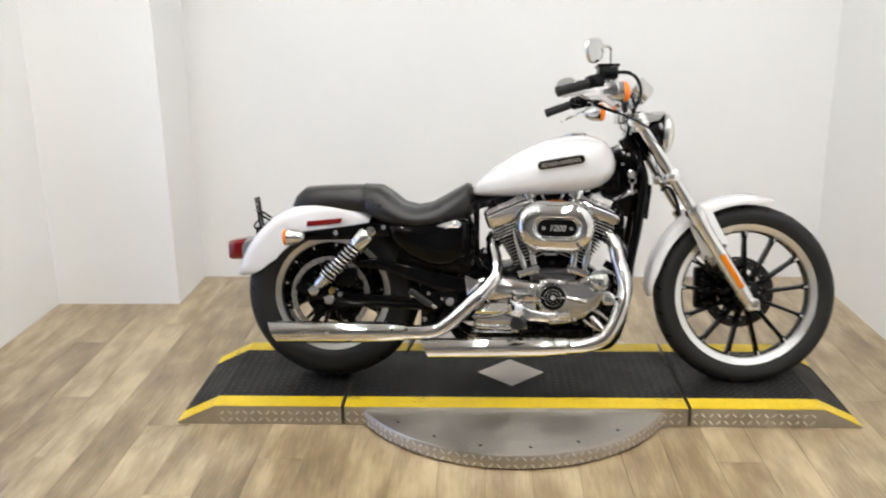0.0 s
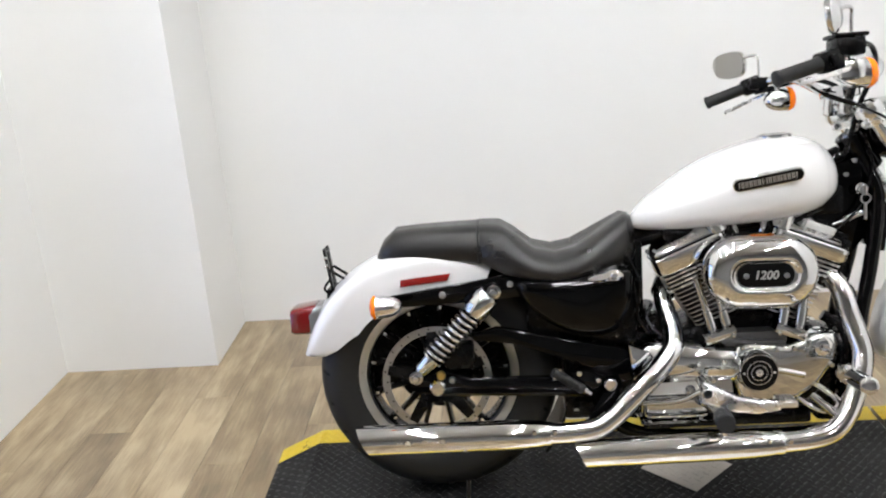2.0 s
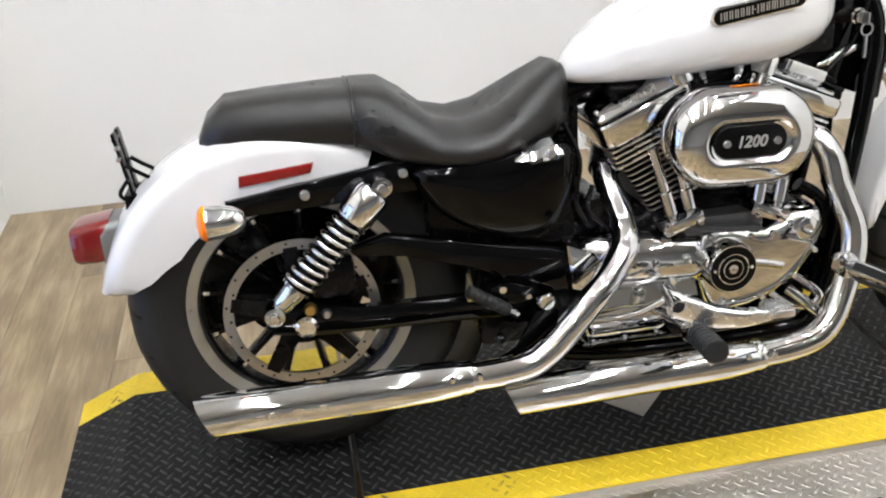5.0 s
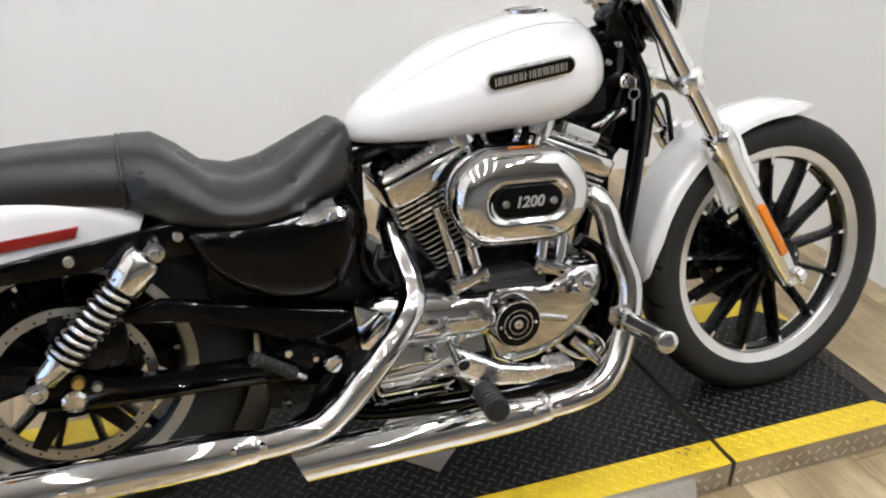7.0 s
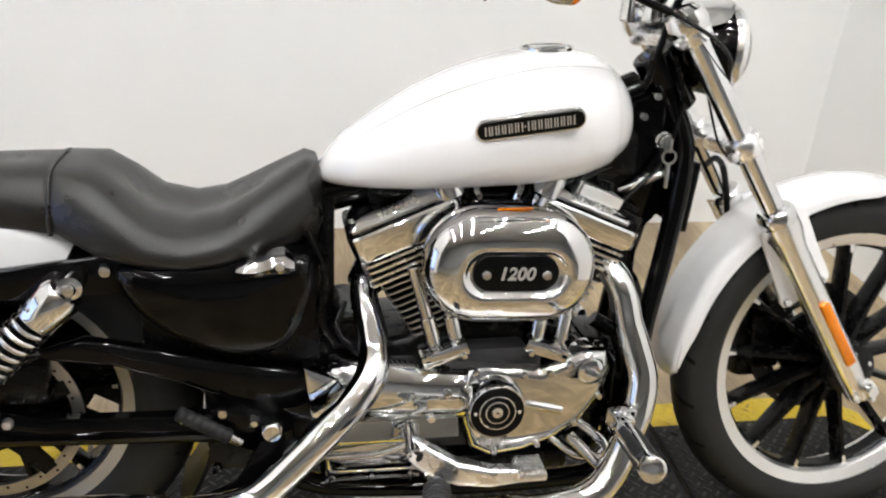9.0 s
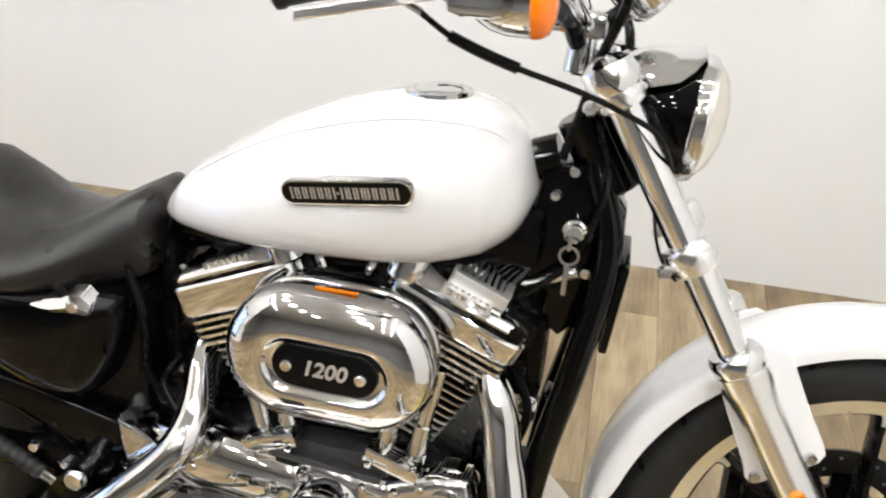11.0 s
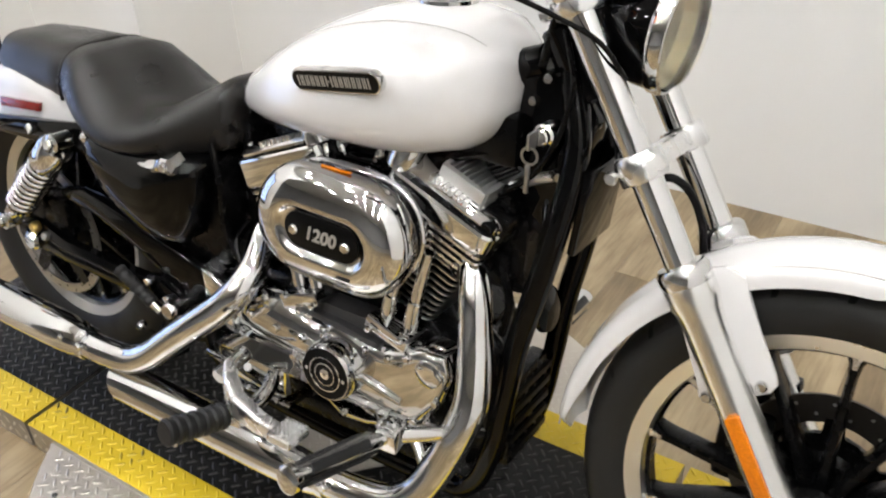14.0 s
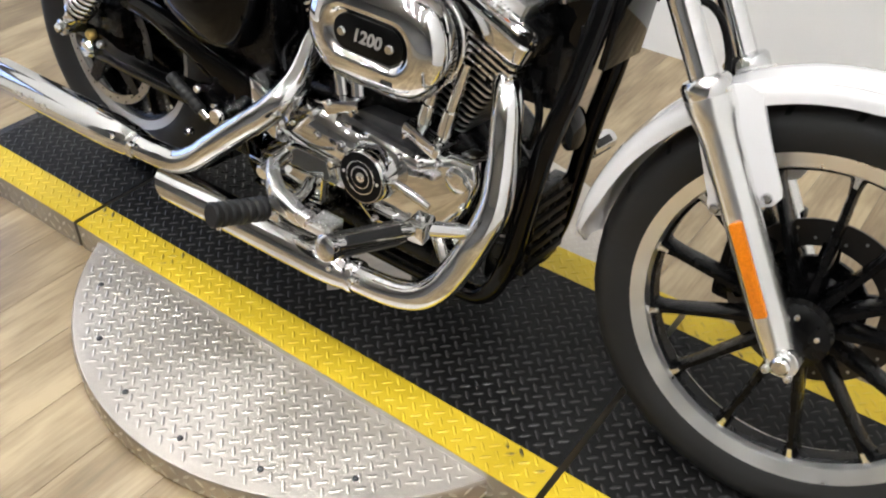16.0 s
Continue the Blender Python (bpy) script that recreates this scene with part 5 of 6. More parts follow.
tray = part("battery_box", box(0.24, 0.52, -0.1, 0.1, 0.4, 0.6, 0.015), MATTE, bike, "black oil and battery tray")
part("crossmember", box(0.329, 0.43, -0.09, 0.09, 0.2, 0.44, 0.012), MATTE, tray, "black frame crossmember")
part("seat_post", box(0.522, 0.545, -0.05, 0.08, 0.43, 0.66, 0.006), MATTE, tray, "black frame post below the seat")
part("gearbox_end", box(0.41, 0.57, -0.07, 0.09, 0.22, 0.43, 0.02), MATTE, tray, "black gearbox end")
part("oil_filler", [rod((0.565, -0.09, 0.448), (0.565, 0.05, 0.448), 0.034, bev=0.006), rod((0.565, -0.095, 0.448), (0.565, -0.088, 0.448), 0.02)], MATTE, tray, "round black housing behind the side cover")
part("wire_trough", box(0.6, 0.93, -0.055, 0.1, 0.655, 0.702, 0.01), MATTE, bike, "black wiring cover under the tank")
part("end_plate", slab([(0.489, 0.41), (0.545, 0.386), (0.56, 0.36), (0.56, 0.3), (0.5, 0.318)], -0.138, -0.08, 0.006), CHROME, bike, "flared chrome end plate of the gearbox")
for s in (1, -1):
    m = FLIP if s < 0 else Matrix.Identity(4)
    sc = part("side_cover", moved(loft([[(0.375 + (x - 0.375) * k, y, 0.53 + (z - 0.53) * k) for x, z in [tuple(p[:2]) for p in curve_closed([Vector(q + (0,)) for q in ((0.222, 0.588), (0.35, 0.596), (0.49, 0.604), (0.507, 0.57), (0.492, 0.5), (0.455, 0.447), (0.375, 0.442), (0.29, 0.478), (0.235, 0.53))], 5)]] for k, y in ((1.0, -0.095), (1.0, -0.125), (0.985, -0.14), (0.93, -0.152), (0.8, -0.16), (0.4, -0.165), (0.05, -0.166))]), m), BLACK, bike, "gloss black side cover", 50)
    part("latch", moved([loft([[(x, y, zc + dz * h) for dz, y in ((-1, -0.135), (-0.8, -0.158), (0, -0.168), (0.7, -0.16), (1, -0.135))] for x, zc, h in ((0.392, 0.588, 0.003), (0.405, 0.586, 0.012), (0.422, 0.586, 0.019), (0.436, 0.59, 0.017), (0.446, 0.593, 0.021), (0.464, 0.594, 0.022), (0.478, 0.592, 0.01))]), bolt((0.456, -0.166, 0.596), 0.009, 0.006)], m), CHROME, sc, "chrome corner trim with a round lock", 40)
part("wiring", [pipe([(0.5, -0.1, 0.63), (0.525, -0.11, 0.56), (0.52, -0.1, 0.48), (0.545, -0.1, 0.43)], 0.006, 8), pipe([(0.56, -0.08, 0.5), (0.545, -0.1, 0.46), (0.58, -0.12, 0.42)], 0.005, 8), pipe([(0.6, -0.06, 0.68), (0.75, -0.06, 0.67), (0.9, -0.06, 0.685), (1.02, -0.05, 0.72)], 0.007, 8)], MATTE, bike, "black cables and hoses")

# foot controls
def peg(a, b, r, name, label):
    """A foot peg in ribbed rubber."""
    a, b = Vector(a), Vector(b)
    d = b - a
    ob = part(name, [rod(a, b, r * 0.7), bolt(b + Vector((0, 0.012, -r * 0.9)), 0.006, 0.012, (0, 0, -1))], CHROME, bike, label)
    prof = []
    for k in range(7):
        t = d.length * (0.22 + 0.74 * k / 6)
        prof += [(r * 0.86, t - 0.003), (r, t + 0.001), (r, t + 0.007), (r * 0.86, t + 0.01)]
    part("rubber", moved(lathe(prof, 20), frame_to(a, b)), GRIP, ob, "ribbed black rubber")
    return ob


def highway_peg(a, b, r, label):
    """A chrome peg with strips of rubber let into it."""
    a, b = Vector(a), Vector(b)
    n = (b - a).length
    F = frame_to(a, b)
    ob = part("forward_peg", moved(lathe([(r * 0.6, 0), (r * 0.6, n * 0.16), (r, n * 0.2), (r, n * 0.9), (r * 1.12, n * 0.92), (r * 1.12, n * 0.985), (r * 0.9, n), (r * 0.3, n * 1.003)], 24), F), CHROME, bike, label)
    for k in range(4):
        part("rubber", moved(moved(box(r * 0.8, r * 1.07, -r * 0.42, r * 0.42, n * 0.27, n * 0.83, 0.002), Matrix.Rotation(radians(45 + 90 * k), 4, "Z")), F), GRIP, ob, "black rubber strip")
    return ob


peg((0.69, -0.262, 0.262), (0.667, -0.384, 0.286), 0.022, "foot_peg", "rider's foot peg")
highway_peg((0.985, -0.255, 0.345), (0.96, -0.441, 0.381), 0.0175, "chrome forward foot peg")
highway_peg((1.052, 0.14, 0.362), (1.033, 0.29, 0.336), 0.0175, "chrome forward foot peg")
peg((0.388, -0.15, 0.29), (0.3, -0.162, 0.352), 0.0125, "passenger_peg", "folded passenger foot peg")
part("peg_mount", [pipe([(0.665, -0.15, 0.26), (0.688, -0.2, 0.256), (0.691, -0.258, 0.256)], 0.014, 12), moved(box(-0.016, 0.016, -0.02, 0.02, -0.015, 0.015, 0.004), pose(0.69, -0.258, 0.256, -6, 0, 6)), bolt((0.69, -0.256, 0.27), 0.009, 0.007, (0, 0, 1))], CHROME, bike, "chrome peg mount")
part("peg_mount", [pipe([(1.055, -0.12, 0.3), (1.03, -0.19, 0.33), (0.99, -0.245, 0.343)], 0.013, 12), moved(box(-0.016, 0.016, -0.02, 0.02, -0.017, 0.017, 0.004), pose(0.987, -0.25, 0.345, 10, 0, 5)), bolt((0.987, -0.25, 0.36), 0.009, 0.008, (0, 0, 1))], CHROME, bike, "chrome peg mount")
pedal = part("brake_pedal", loft([[Vector((x, y + a * w, z + b * h)) for a, b in rounded(1, 1, 0.5)] for x, y, z, w, h in ((0.652, -0.235, 0.31, 0.016, 0.026), (0.68, -0.262, 0.306, 0.016, 0.024), (0.715, -0.28, 0.296, 0.015, 0.02), (0.765, -0.288, 0.289, 0.013, 0.016), (0.815, -0.292, 0.292, 0.012, 0.011))]), ALLOY, bike, "chrome brake pedal")
part("pad", [box(0.805, 0.85, -0.318, -0.27, 0.292, 0.306, 0.004)] + [box(0.808 + 0.0085 * i, 0.8135 + 0.0085 * i, -0.315 + 0.0095 * j, -0.3085 + 0.0095 * j, 0.306, 0.3095) for i in range(5) for j in range(5)], ALLOY, pedal, "knurled alloy pedal pad", 30)
part("peg_support", rod((0.945, -0.13, 0.255), (1.0, -0.165, 0.205), 0.011, bev=0.002), CHROME, bike, "chrome peg support bar")
part("pedal_link", [rod((0.655, -0.2, 0.33), (0.655, -0.265, 0.315), 0.014, bev=0.002), pipe([(0.655, -0.2, 0.3), (0.6, -0.18, 0.27), (0.52, -0.16, 0.26)], 0.007, 10)], CHROME, pedal, "chrome pedal pivot")
for p, r in (((0.362, -0.145, 0.345), 0.009), ((0.35, -0.165, 0.255), 0.009), ((0.41, -0.145, 0.325), 0.007), ((0.435, -0.14, 0.27), 0.008)):
    part("bolt", bolt(p, r, 0.012), CHROME, bike)
part("peg_bracket", slab([(0.34, 0.345), (0.385, 0.35), (0.47, 0.315), (0.475, 0.27), (0.4, 0.265), (0.35, 0.29)], -0.14, -0.115, 0.006), BLACK, bike, "black passenger peg bracket")
part("kick_stand", [pipe([(0.74, 0.12, 0.16), (0.72, 0.18, 0.12), (0.68, 0.27, 0.055), (0.67, 0.285, 0.05)], 0.011, 12), box(0.63, 0.71, 0.265, 0.305, 0.043, 0.052, 0.003)], BLACK, bike, "black kick stand, down")

# ---- front end ----
T, B = Vector((1.108, 0, 0.943)), Vector((1.517, 0, 0.287))
AX_F = (B - T).normalized()
FL = (B - T).length
YFK = 0.089
for s in (-1, 1):
    o = Vector((0, YFK * s, 0))
    leg = part("fork_leg", moved(lathe([(0.0285, 0.369), (0.033, 0.374), (0.034, 0.386), (0.034, 0.408), (0.031, 0.42), (0.0275, 0.445), (0.0265, 0.52), (0.0265, FL - 0.05), (0.024, FL - 0.02), (0.0225, FL + 0.014), (0.019, FL + 0.018)][2:], 48), frame_to(T + o, B + o)), FORKLEG, bike, "polished fork leg", steer=True)
    part("fork_tube", moved(lathe([(0.0205, -0.012), (0.0205, 0.47)], 28), frame_to(T + o, B + o)), HARDCHROME, leg, "chrome fork tube", steer=True)
    part("dust_cap", moved(lathe([(0.0225, 0.359), (0.03, 0.361), (0.0345, 0.367), (0.0345, 0.384), (0.033, 0.387)], 32), frame_to(T + o, B + o)), CHROME, leg, "chrome dust cap", steer=True)
    part("top_bolt", moved(lathe([(0.028, 0.012), (0.0335, 0.006), (0.035, -0.008), (0.031, -0.024), (0.018, -0.033), (0.006, -0.035)], 28), frame_to(T + o, B + o)), CHROME, leg, "rounded chrome fork cap", steer=True)
    q = T + o + AX_F * 0.628
    part("reflector", moved(slab(rounded(0.0095, 0.07, 0.004), -0.006, 0.003, 0.0015), Matrix.Translation(q + Vector((0, 0.0285 * s, 0))) @ Matrix.Rotation(-math.atan2(AX_F.x, -AX_F.z), 4, "Y") @ (Matrix.Identity(4) if s < 0 else FLIP)), AMBREF, leg, "amber side reflector", steer=True)
    lug = B + o + AX_F * 0.0
    part("axle_lug", [moved(lathe([(0.019, -0.022), (0.022, -0.02), (0.022, 0.02), (0.019, 0.022)], 24), across(lug.x + 0.006, lug.z + 0.004, lug.y)), bolt((lug.x + 0.02, lug.y - 0.022, lug.z - 0.012), 0.006, 0.008), bolt((lug.x - 0.012, lug.y - 0.022, lug.z - 0.012), 0.006, 0.008)], ALLOY, leg, "axle lug with pinch bolts", steer=True)


def clamp_bar(d, depth, name, label, material, hx):
    c = T + AX_F * d
    rot = Matrix.Translation(c) @ Matrix.Rotation(-math.atan2(AX_F.x, -AX_F.z), 4, "Y")
    geo = [moved(box(-hx, hx * 0.75, -YFK, YFK, -depth, depth, 0.006), rot)]
    for s in (-1, 1):
        geo.append(moved(lathe([(0.028, -depth - 0.004), (0.031, -depth), (0.031, depth), (0.028, depth + 0.004)], 28), Matrix.Translation((0, YFK * s, 0)) @ rot))
        geo.append(moved(bolt((-0.034, YFK * s - 0.018, 0), 0.009, 0.01), rot))
    return part(name, geo, material, bike, label, steer=True)


clamp_bar(0.228, 0.014, "lower_fork_clamp", "polished lower fork clamp", ALLOY, 0.024)
clamp_bar(0.012, 0.013, "upper_fork_clamp", "polished upper fork clamp", ALLOY, 0.03)
part("front_axle", [rod((1.523, -0.125, 0.296), (1.523, 0.125, 0.296), 0.011), bolt((1.523, -0.123, 0.296), 0.014, 0.01)], CHROME, bike, "chrome front axle", steer=True)
part("front_caliper", [box(1.36, 1.45, 0.07, 0.118, 0.25, 0.41, 0.016), box(1.38, 1.44, 0.045, 0.072, 0.28, 0.39, 0.008), box(1.4, 1.46, 0.075, 0.11, 0.39, 0.44, 0.01), bolt((1.385, 0.045, 0.38), 0.008, 0.008), bolt((1.41, 0.045, 0.29), 0.008, 0.008)], MATTE, bike, "black front brake caliper", steer=True)

# headlamp
HL = frame_to((1.11, 0, 0.912), (1.23, 0, 0.9)) @ Matrix.Diagonal((0.94, 0.94, 1, 1))
lamp = part("headlamp", moved(lathe([(0.012, -0.004), (0.035, 0.0), (0.058, 0.018), (0.073, 0.045), (0.08, 0.075), (0.082, 0.1)], 44), HL), BLACK, bike, "gloss black headlamp bucket", 50, True)
part("rim", moved(ring([(0.082, 0.094), (0.085, 0.098), (0.0855, 0.108), (0.083, 0.115), (0.0785, 0.116), (0.0785, 0.1)], 48), HL), CHROME, lamp, "chrome headlamp rim", 50, True)
part("reflector_bowl", moved(lathe([(0.077, 0.108), (0.065, 0.08), (0.04, 0.055), (0.014, 0.047)], 40, False), HL), BOWL, lamp, "bright reflector bowl", 50, True)
part("bulb_shield", moved(lathe([(0.012, 0.05), (0.014, 0.085), (0.006, 0.092)], 20), HL), SATIN, lamp, "bulb shield", 50, True)
part("lens", moved(lathe([(0.0775, 0.112), (0.075, 0.119), (0.063, 0.13), (0.038, 0.139), (0.01, 0.142)], 44), HL), GLASSY, lamp, "clear domed lens", 50, True)
brow = []
for t, r0, half in ((-0.014, 0.05, 40), (0.01, 0.07, 58), (0.04, 0.083, 62), (0.075, 0.0885, 54), (0.092, 0.091, 42), (0.106, 0.0935, 24)):
    o_, i_ = [], []
    for k in range(17):
        a = radians(-half + 2 * half * k / 16)
        o_.append(HL @ Vector((r0 * math.sin(a), 0, t)))
        p_ = lambda rr: Vector((1.108 + t, rr * math.sin(a), 0.906 - 0.1 * t + rr * math.cos(a)))
        o_[-1] = p_(r0)
        i_.append(p_(r0 - 0.003))
    brow.append(o_ + i_[::-1])
part("visor", loft(brow), CHROME, lamp, "chrome headlamp visor", 50, True)
part("visor_bracket", [box(1.06, 1.13, -0.02, 0.02, 0.955, 0.97, 0.004), rod((1.08, -0.045, 0.965), (1.08, 0.045, 0.965), 0.012)], CHROME, lamp, "chrome lamp bracket", 38, True)

# handlebar
half_bar = [(0.792, 0.342, 1.024), (0.882, 0.325, 1.049), (0.96, 0.275, 1.064), (1.025, 0.19, 1.055), (1.062, 0.09, 1.01)]
left_bar = [(0.828, 0.342, 1.012), (0.912, 0.323, 1.041), (0.98, 0.272, 1.059), (1.03, 0.19, 1.053), (1.062, 0.09, 1.01)]
bar_pts = [(x, -y, z) for x, y, z in half_bar] + [(1.07, 0, 1.0)] + list(reversed(left_bar))
bar = part("handlebar", pipe(bar_pts, 0.0122, 16), CHROME, bike, "chrome handlebar", steer=True)
part("riser", [rod((1.062, s * 0.048, 0.945), (1.068, s * 0.048, 1.005), 0.017, bev=0.003) for s in (-1, 1)] + [box(1.045, 1.092, -0.075, 0.075, 0.988, 1.018, 0.008)], CHROME, bar, "chrome bar risers and clamp", steer=True)
for s, e, i in ((-1, (0.785, -0.344, 1.022), (0.894, -0.321, 1.052)), (1, (0.821, 0.344, 1.01), (0.926, 0.319, 1.045))):
    part("grip", moved(lathe([(0.012, 0), (0.018, 0.003), (0.0185, 0.01), (0.0165, 0.014), (0.0165, 0.105), (0.0185, 0.108), (0.0185, 0.113), (0.014, 0.115)], 24), frame_to(e, i)), GRIP, bar, "black rubber grip", steer=True)
    c = Vector(i) + (Vector(i) - Vector(e)).normalized() * 0.022
    part("switch_pod", [moved(box(-0.021, 0.021, -0.024, 0.024, -0.026, 0.026, 0.008), frame_to(c, c + (Vector(i) - Vector(e)))), moved(box(-0.03, -0.018, -0.012, 0.012, -0.012, 0.012, 0.003), frame_to(c, c + (Vector(i) - Vector(e))))], MATTE, bar, "black switch housing", steer=True)
    dz, dx = (0.0, 0.0) if s < 0 else (-0.008, 0.032)
    lev = part("lever", [loft([[Vector((x + dx, s * y, z + dz - (0.2 * (0.985 - x) if s > 0 else 0))) + Vector((0, a * 0.004, b * 0.0055)) for a, b in rounded(1, 1, 0.5)] for x, y, z in ((0.985, 0.262, 1.05), (0.972, 0.3, 1.047), (0.945, 0.345, 1.036), (0.905, 0.372, 1.026), (0.855, 0.383, 1.014), (0.824, 0.386, 1.007))[:6 if s < 0 else 5]])], ALLOY, bar, "polished hand lever", steer=True)
    if s < 0:
        part("lever_perch", [box(0.94, 0.998, -0.318, -0.262, 1.014, 1.06, 0.014), rod((0.99, -0.27, 1.03), (1.035, -0.235, 1.02), 0.014, bev=0.003)], CHROME, bar, "chrome lever perch and master cylinder", steer=True)
        part("reservoir", [box(0.925, 0.99, -0.335, -0.27, 1.066, 1.106, 0.007), box(0.921, 0.994, -0.339, -0.266, 1.106, 1.115, 0.003)], MATTE, bar, "black brake fluid reservoir", steer=True)
    else:
        part("clutch_perch", [box(0.93, 0.98, 0.26, 0.32, 1.038, 1.072, 0.006)], MATTE, bar, "black clutch perch", steer=True)
    stem0 = (0.966, s * 0.305, 1.06)
    mx, my, mzc = (0.905, -0.365, 1.152) if s < 0 else (0.914, 0.405, 1.12)
    mir = part("mirror", [pipe([stem0, (0.968, s * 0.308, mzc - 0.01), (0.966, s * 0.315, mzc + 0.016), (0.945, s * 0.335, mzc + 0.018), (mx + 0.012, my, mzc + 0.006)], 0.0045, 10)], CHROME, bar, "chrome mirror stem", steer=True)
    shell = []
    pts = curve_closed([Vector((0, y, z)) for y, z in ((-0.062, 0.0), (-0.05, 0.036), (0.0, 0.044), (0.052, 0.034), (0.066, 0.004), (0.05, -0.03), (0.0, -0.042), (-0.048, -0.034))], 4)
    M = pose(mx, my, mzc, 0 if s > 0 else 14, -6, 24 if s > 0 else -32) @ Matrix.Diagonal((1.1, 1.1, 0.95, 1))
    for x, k in ((-0.004, 0.97), (0.0, 1.0), (0.006, 0.97), (0.011, 0.8), (0.014, 0.5), (0.015, 0.1)):
        shell.append([M @ Vector((x, p.y * k, p.z * k)) for p in pts])
    part("shell", loft(shell), CHROME, mir, "chrome mirror shell", 50, steer=True)
    part("glass", loft([[M @ Vector((x, p.y * k, p.z * k)) for p in pts] for x, k in ((-0.0055, 0.93), (-0.003, 0.94))]), MIRROR, mir, "mirror glass", 30, steer=True)
    sx, sy, sz = (0.998, -0.262, 1.03) if s < 0 else (1.003, 0.25, 1.005)
    F = frame_to((sx - 0.04, sy, sz - 0.004), (sx + 0.06, sy, sz + 0.004))
    sg = part("turn_signal", [moved(lathe([(0.006, -0.002), (0.018, 0.006), (0.027, 0.02), (0.032, 0.036), (0.034, 0.056), (0.034, 0.062)], 32), F), rod((sx, sy, sz + 0.02), (sx - 0.01, sy - 0.012 * s, sz + 0.04), 0.008)], CHROME, bar, "chrome bullet turn signal", 50, steer=True)
    part("lens", moved(lathe([(0.0345, 0.06), (0.0345, 0.068), (0.03, 0.077), (0.018, 0.083), (0.004, 0.085)], 32), F), AMBER, sg, "amber lens", 50, steer=True)
G = frame_to((1.158, 0, 1.035), (1.108, 0, 1.077))
meter = part("speedometer", moved(lathe([(0.02, -0.002), (0.036, 0.002), (0.042, 0.012), (0.043, 0.055), (0.046, 0.058), (0.046, 0.066), (0.041, 0.068)], 40), G), CHROME, bar, "chrome speedometer can", 50, steer=True)
part("dial", moved(lathe([(0.04, 0.0655), (0.0395, 0.067), (0.01, 0.067)], 36), G), BADGEBLACK, meter, "dark dial", 30, steer=True)
part("bracket", [rod((1.085, 0, 1.0), (1.14, 0, 1.045), 0.012)], MATTE, meter, "black speedometer bracket", steer=True)
part("cable", [pipe([(0.9, -0.235, 1.012), (0.95, -0.232, 0.982), (1.01, -0.225, 0.963), (1.07, -0.19, 0.943), (1.12, -0.16, 0.922), (1.165, -0.125, 0.895), (1.19, -0.085, 0.85)], 0.0034, 10)], MATTE, bar, "black throttle cable", steer=True)
part("cable_sleeve", [pipe([(0.935, -0.234, 0.99), (0.97, -0.23, 0.976), (1.008, -0.225, 0.9635)], 0.0062, 10)], MATTE, bar, "thick cable sleeve", steer=True)
part("cable_guide", pipe([(0.93, -0.3, 1.05), (0.88, -0.26, 1.045), (0.868, -0.24, 1.03), (0.905, -0.235, 1.01)], 0.0045, 10), CHROME, bar, "bright bent cable guide", steer=True)
part("wiring_loom", [pipe([(0.93, -0.305, 1.06), (1.0, -0.23, 1.05), (1.045, -0.13, 1.015), (1.06, -0.08, 0.985)], 0.011, 10), pipe([(0.95, -0.28, 1.09), (1.06, -0.19, 1.1), (1.11, -0.11, 1.05), (1.09, -0.07, 0.97), (1.075, -0.055, 0.9), (1.06, -0.045, 0.84)], 0.0065, 10), pipe([(0.95, 0.29, 1.03), (1.06, 0.17, 1.05), (1.12, 0.08, 1.0), (1.12, 0.04, 0.9), (1.1, 0.04, 0.8)], 0.0065, 10)], MATTE, bar, "black wiring loom", steer=True)
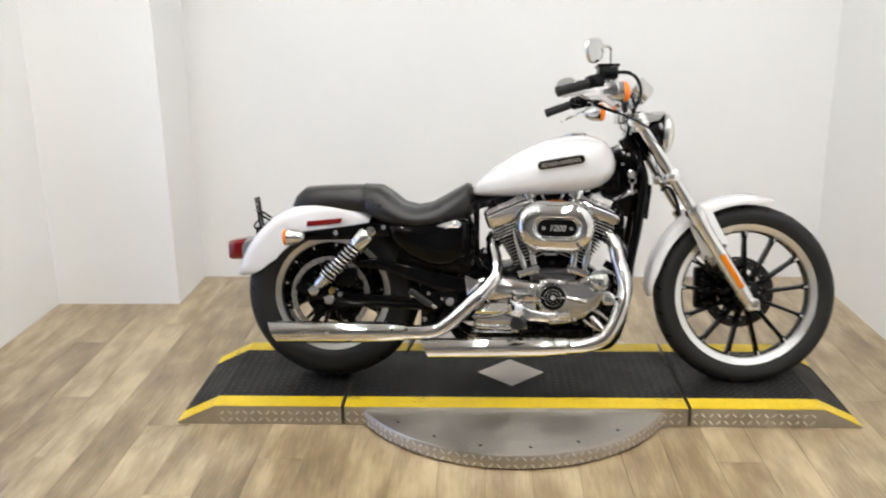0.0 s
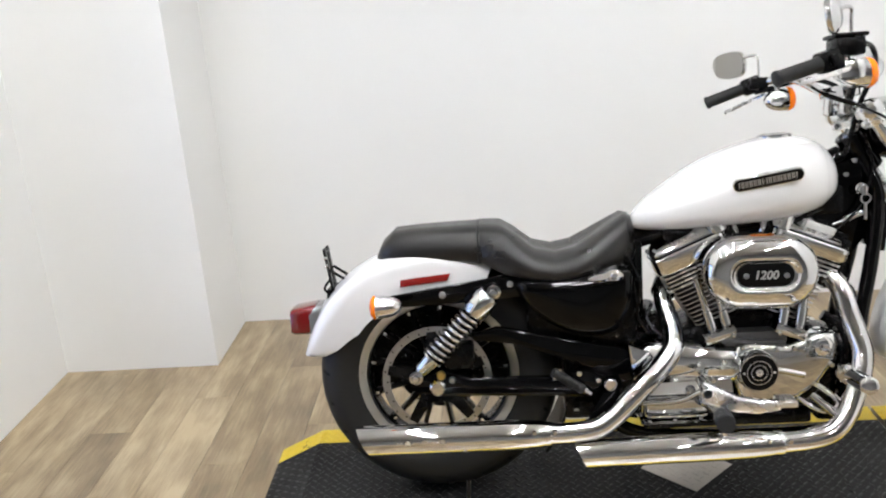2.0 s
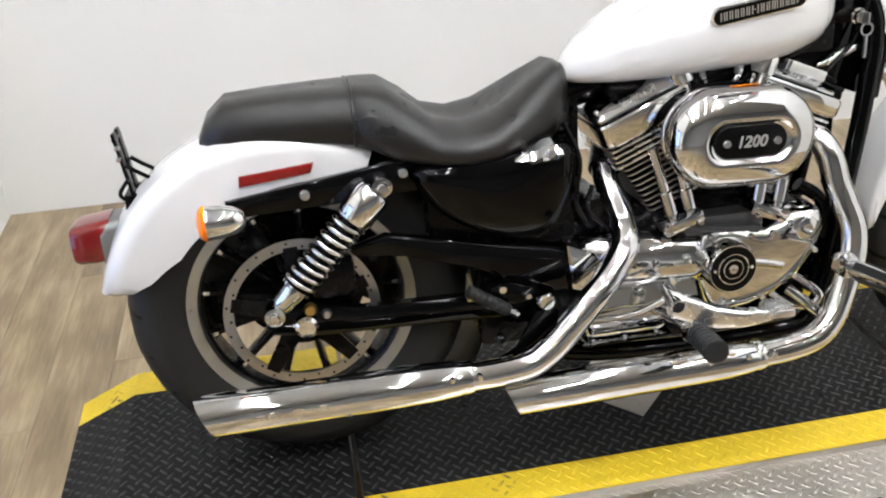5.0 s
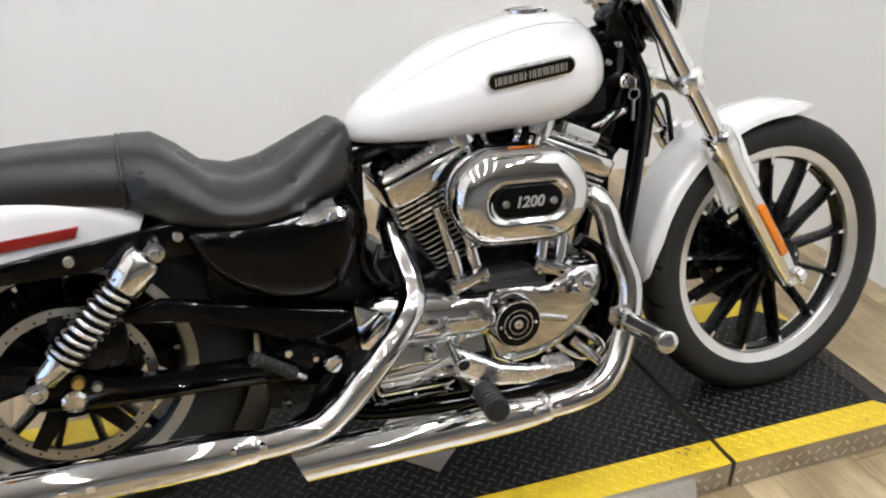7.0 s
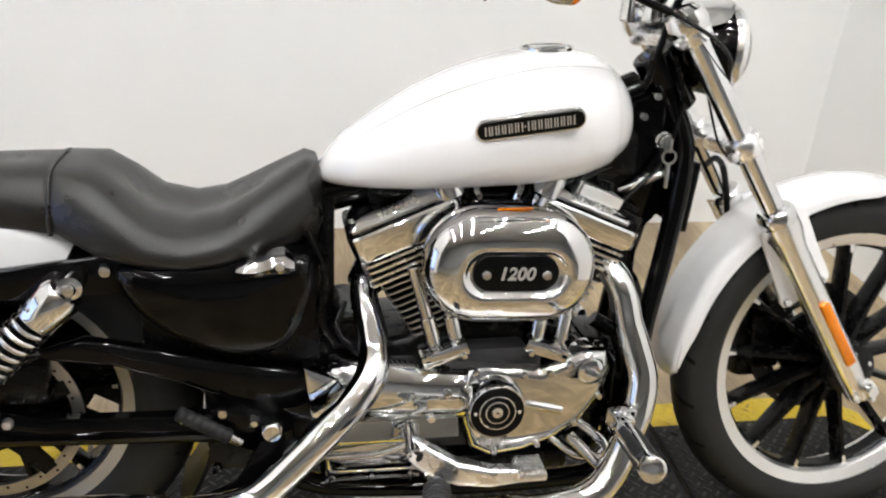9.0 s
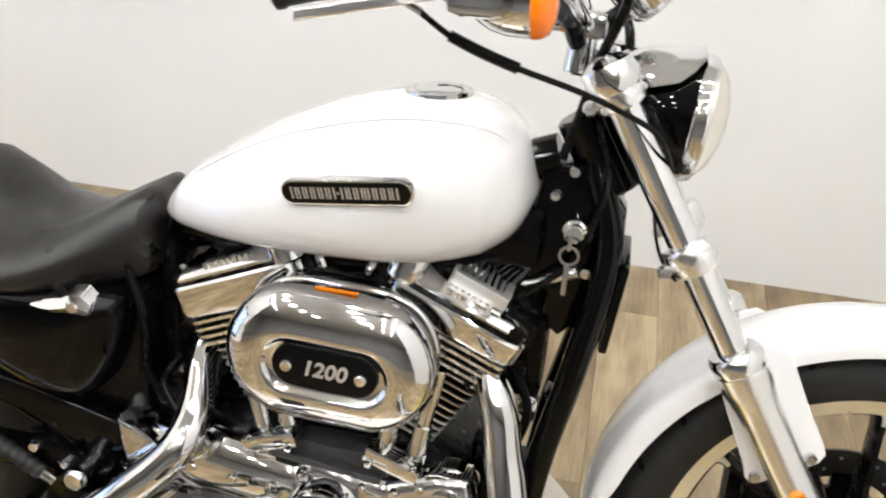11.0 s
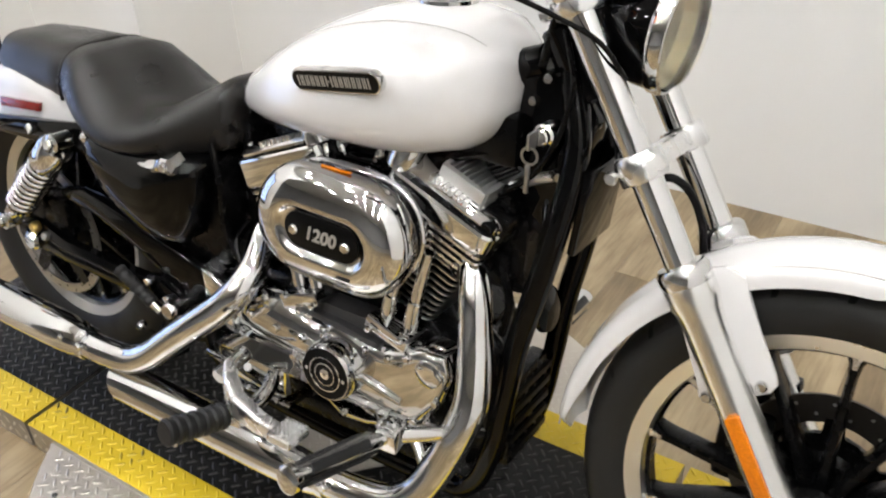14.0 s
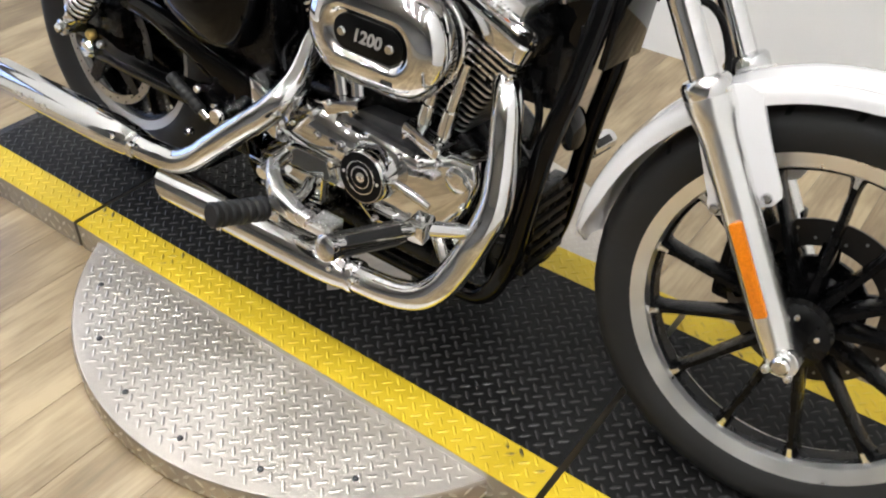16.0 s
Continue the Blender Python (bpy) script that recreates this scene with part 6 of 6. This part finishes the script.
part("brake_hose", [pipe([(1.215, 0.01, 0.7), (1.24, 0.02, 0.71), (1.265, 0.035, 0.69), (1.285, 0.05, 0.645), (1.298, 0.055, 0.59), (1.33, 0.075, 0.52), (1.39, 0.09, 0.45)], 0.006, 10), pipe([(1.17, -0.05, 0.84), (1.19, -0.075, 0.75), (1.215, -0.1, 0.72), (1.2, -0.105, 0.745)], 0.0022, 6)], MATTE, bike, "black front brake hose", steer=True)

part("throttle_cable", [pipe([(1.1, -0.045, 0.9), (1.12, -0.05, 0.82), (1.09, -0.055, 0.72), (1.03, -0.06, 0.66)], 0.0045, 8)], MATTE, bike, "black cable beside the steering head")

# no more than two levels of parts below the motorcycle
for ob in list(bike.children_recursive):
    while ob.parent != bike and ob.parent.parent != bike:
        ob.parent = ob.parent.parent

# ---- floor planks: one by one in the white corner, joined in the rest of the showroom ----
far = []
for i in range(-21, 47):
    x0 = XL + i * 0.15
    y = SHY - 0.5 * ((i * 7) % 5)
    while y < YB:
        a, b = max(y, SHY), min(y + 1.22, YB)
        if XL - 0.1 < x0 + 0.07 < XR:
            b = min(b, -3.4)
        elif XL - 0.3 < x0 < XR + 0.13:
            b = min(b, YF)
        y += 1.22
        if b - a > 0.02 and x0 > SHX0 and x0 + 0.15 < SHX1:
            far.append(box(x0 + 0.0006, x0 + 0.1494, a + 0.0006, b - 0.0006, -0.003, 0.0))
tagged(obj("outer_planks", far, OUTER, floor_ob, "oak-look vinyl planks of the showroom", 0), kind="stuff")

PW, PL = 0.15, 1.22
for i in range(int((XR - XL) / PW) + 1):
    x0 = XL + i * PW
    x1 = min(x0 + PW, XR)
    if x1 - x0 < 0.01:
        continue
    y = -3.4 + 0.37 * PL * ((i * 3) % 5) / 2 - PL
    while y < YB:
        a, b = max(y, -3.4), min(y + PL, YB if x1 > -0.86 else YN)
        y += PL
        if b - a < 0.01:
            continue
        obj("plank", box(x0 + 0.0006, x1 - 0.0006, a + 0.0006, b - 0.0006, -0.003, 0.0, 0.0), WOOD, floor_ob, "", 0)
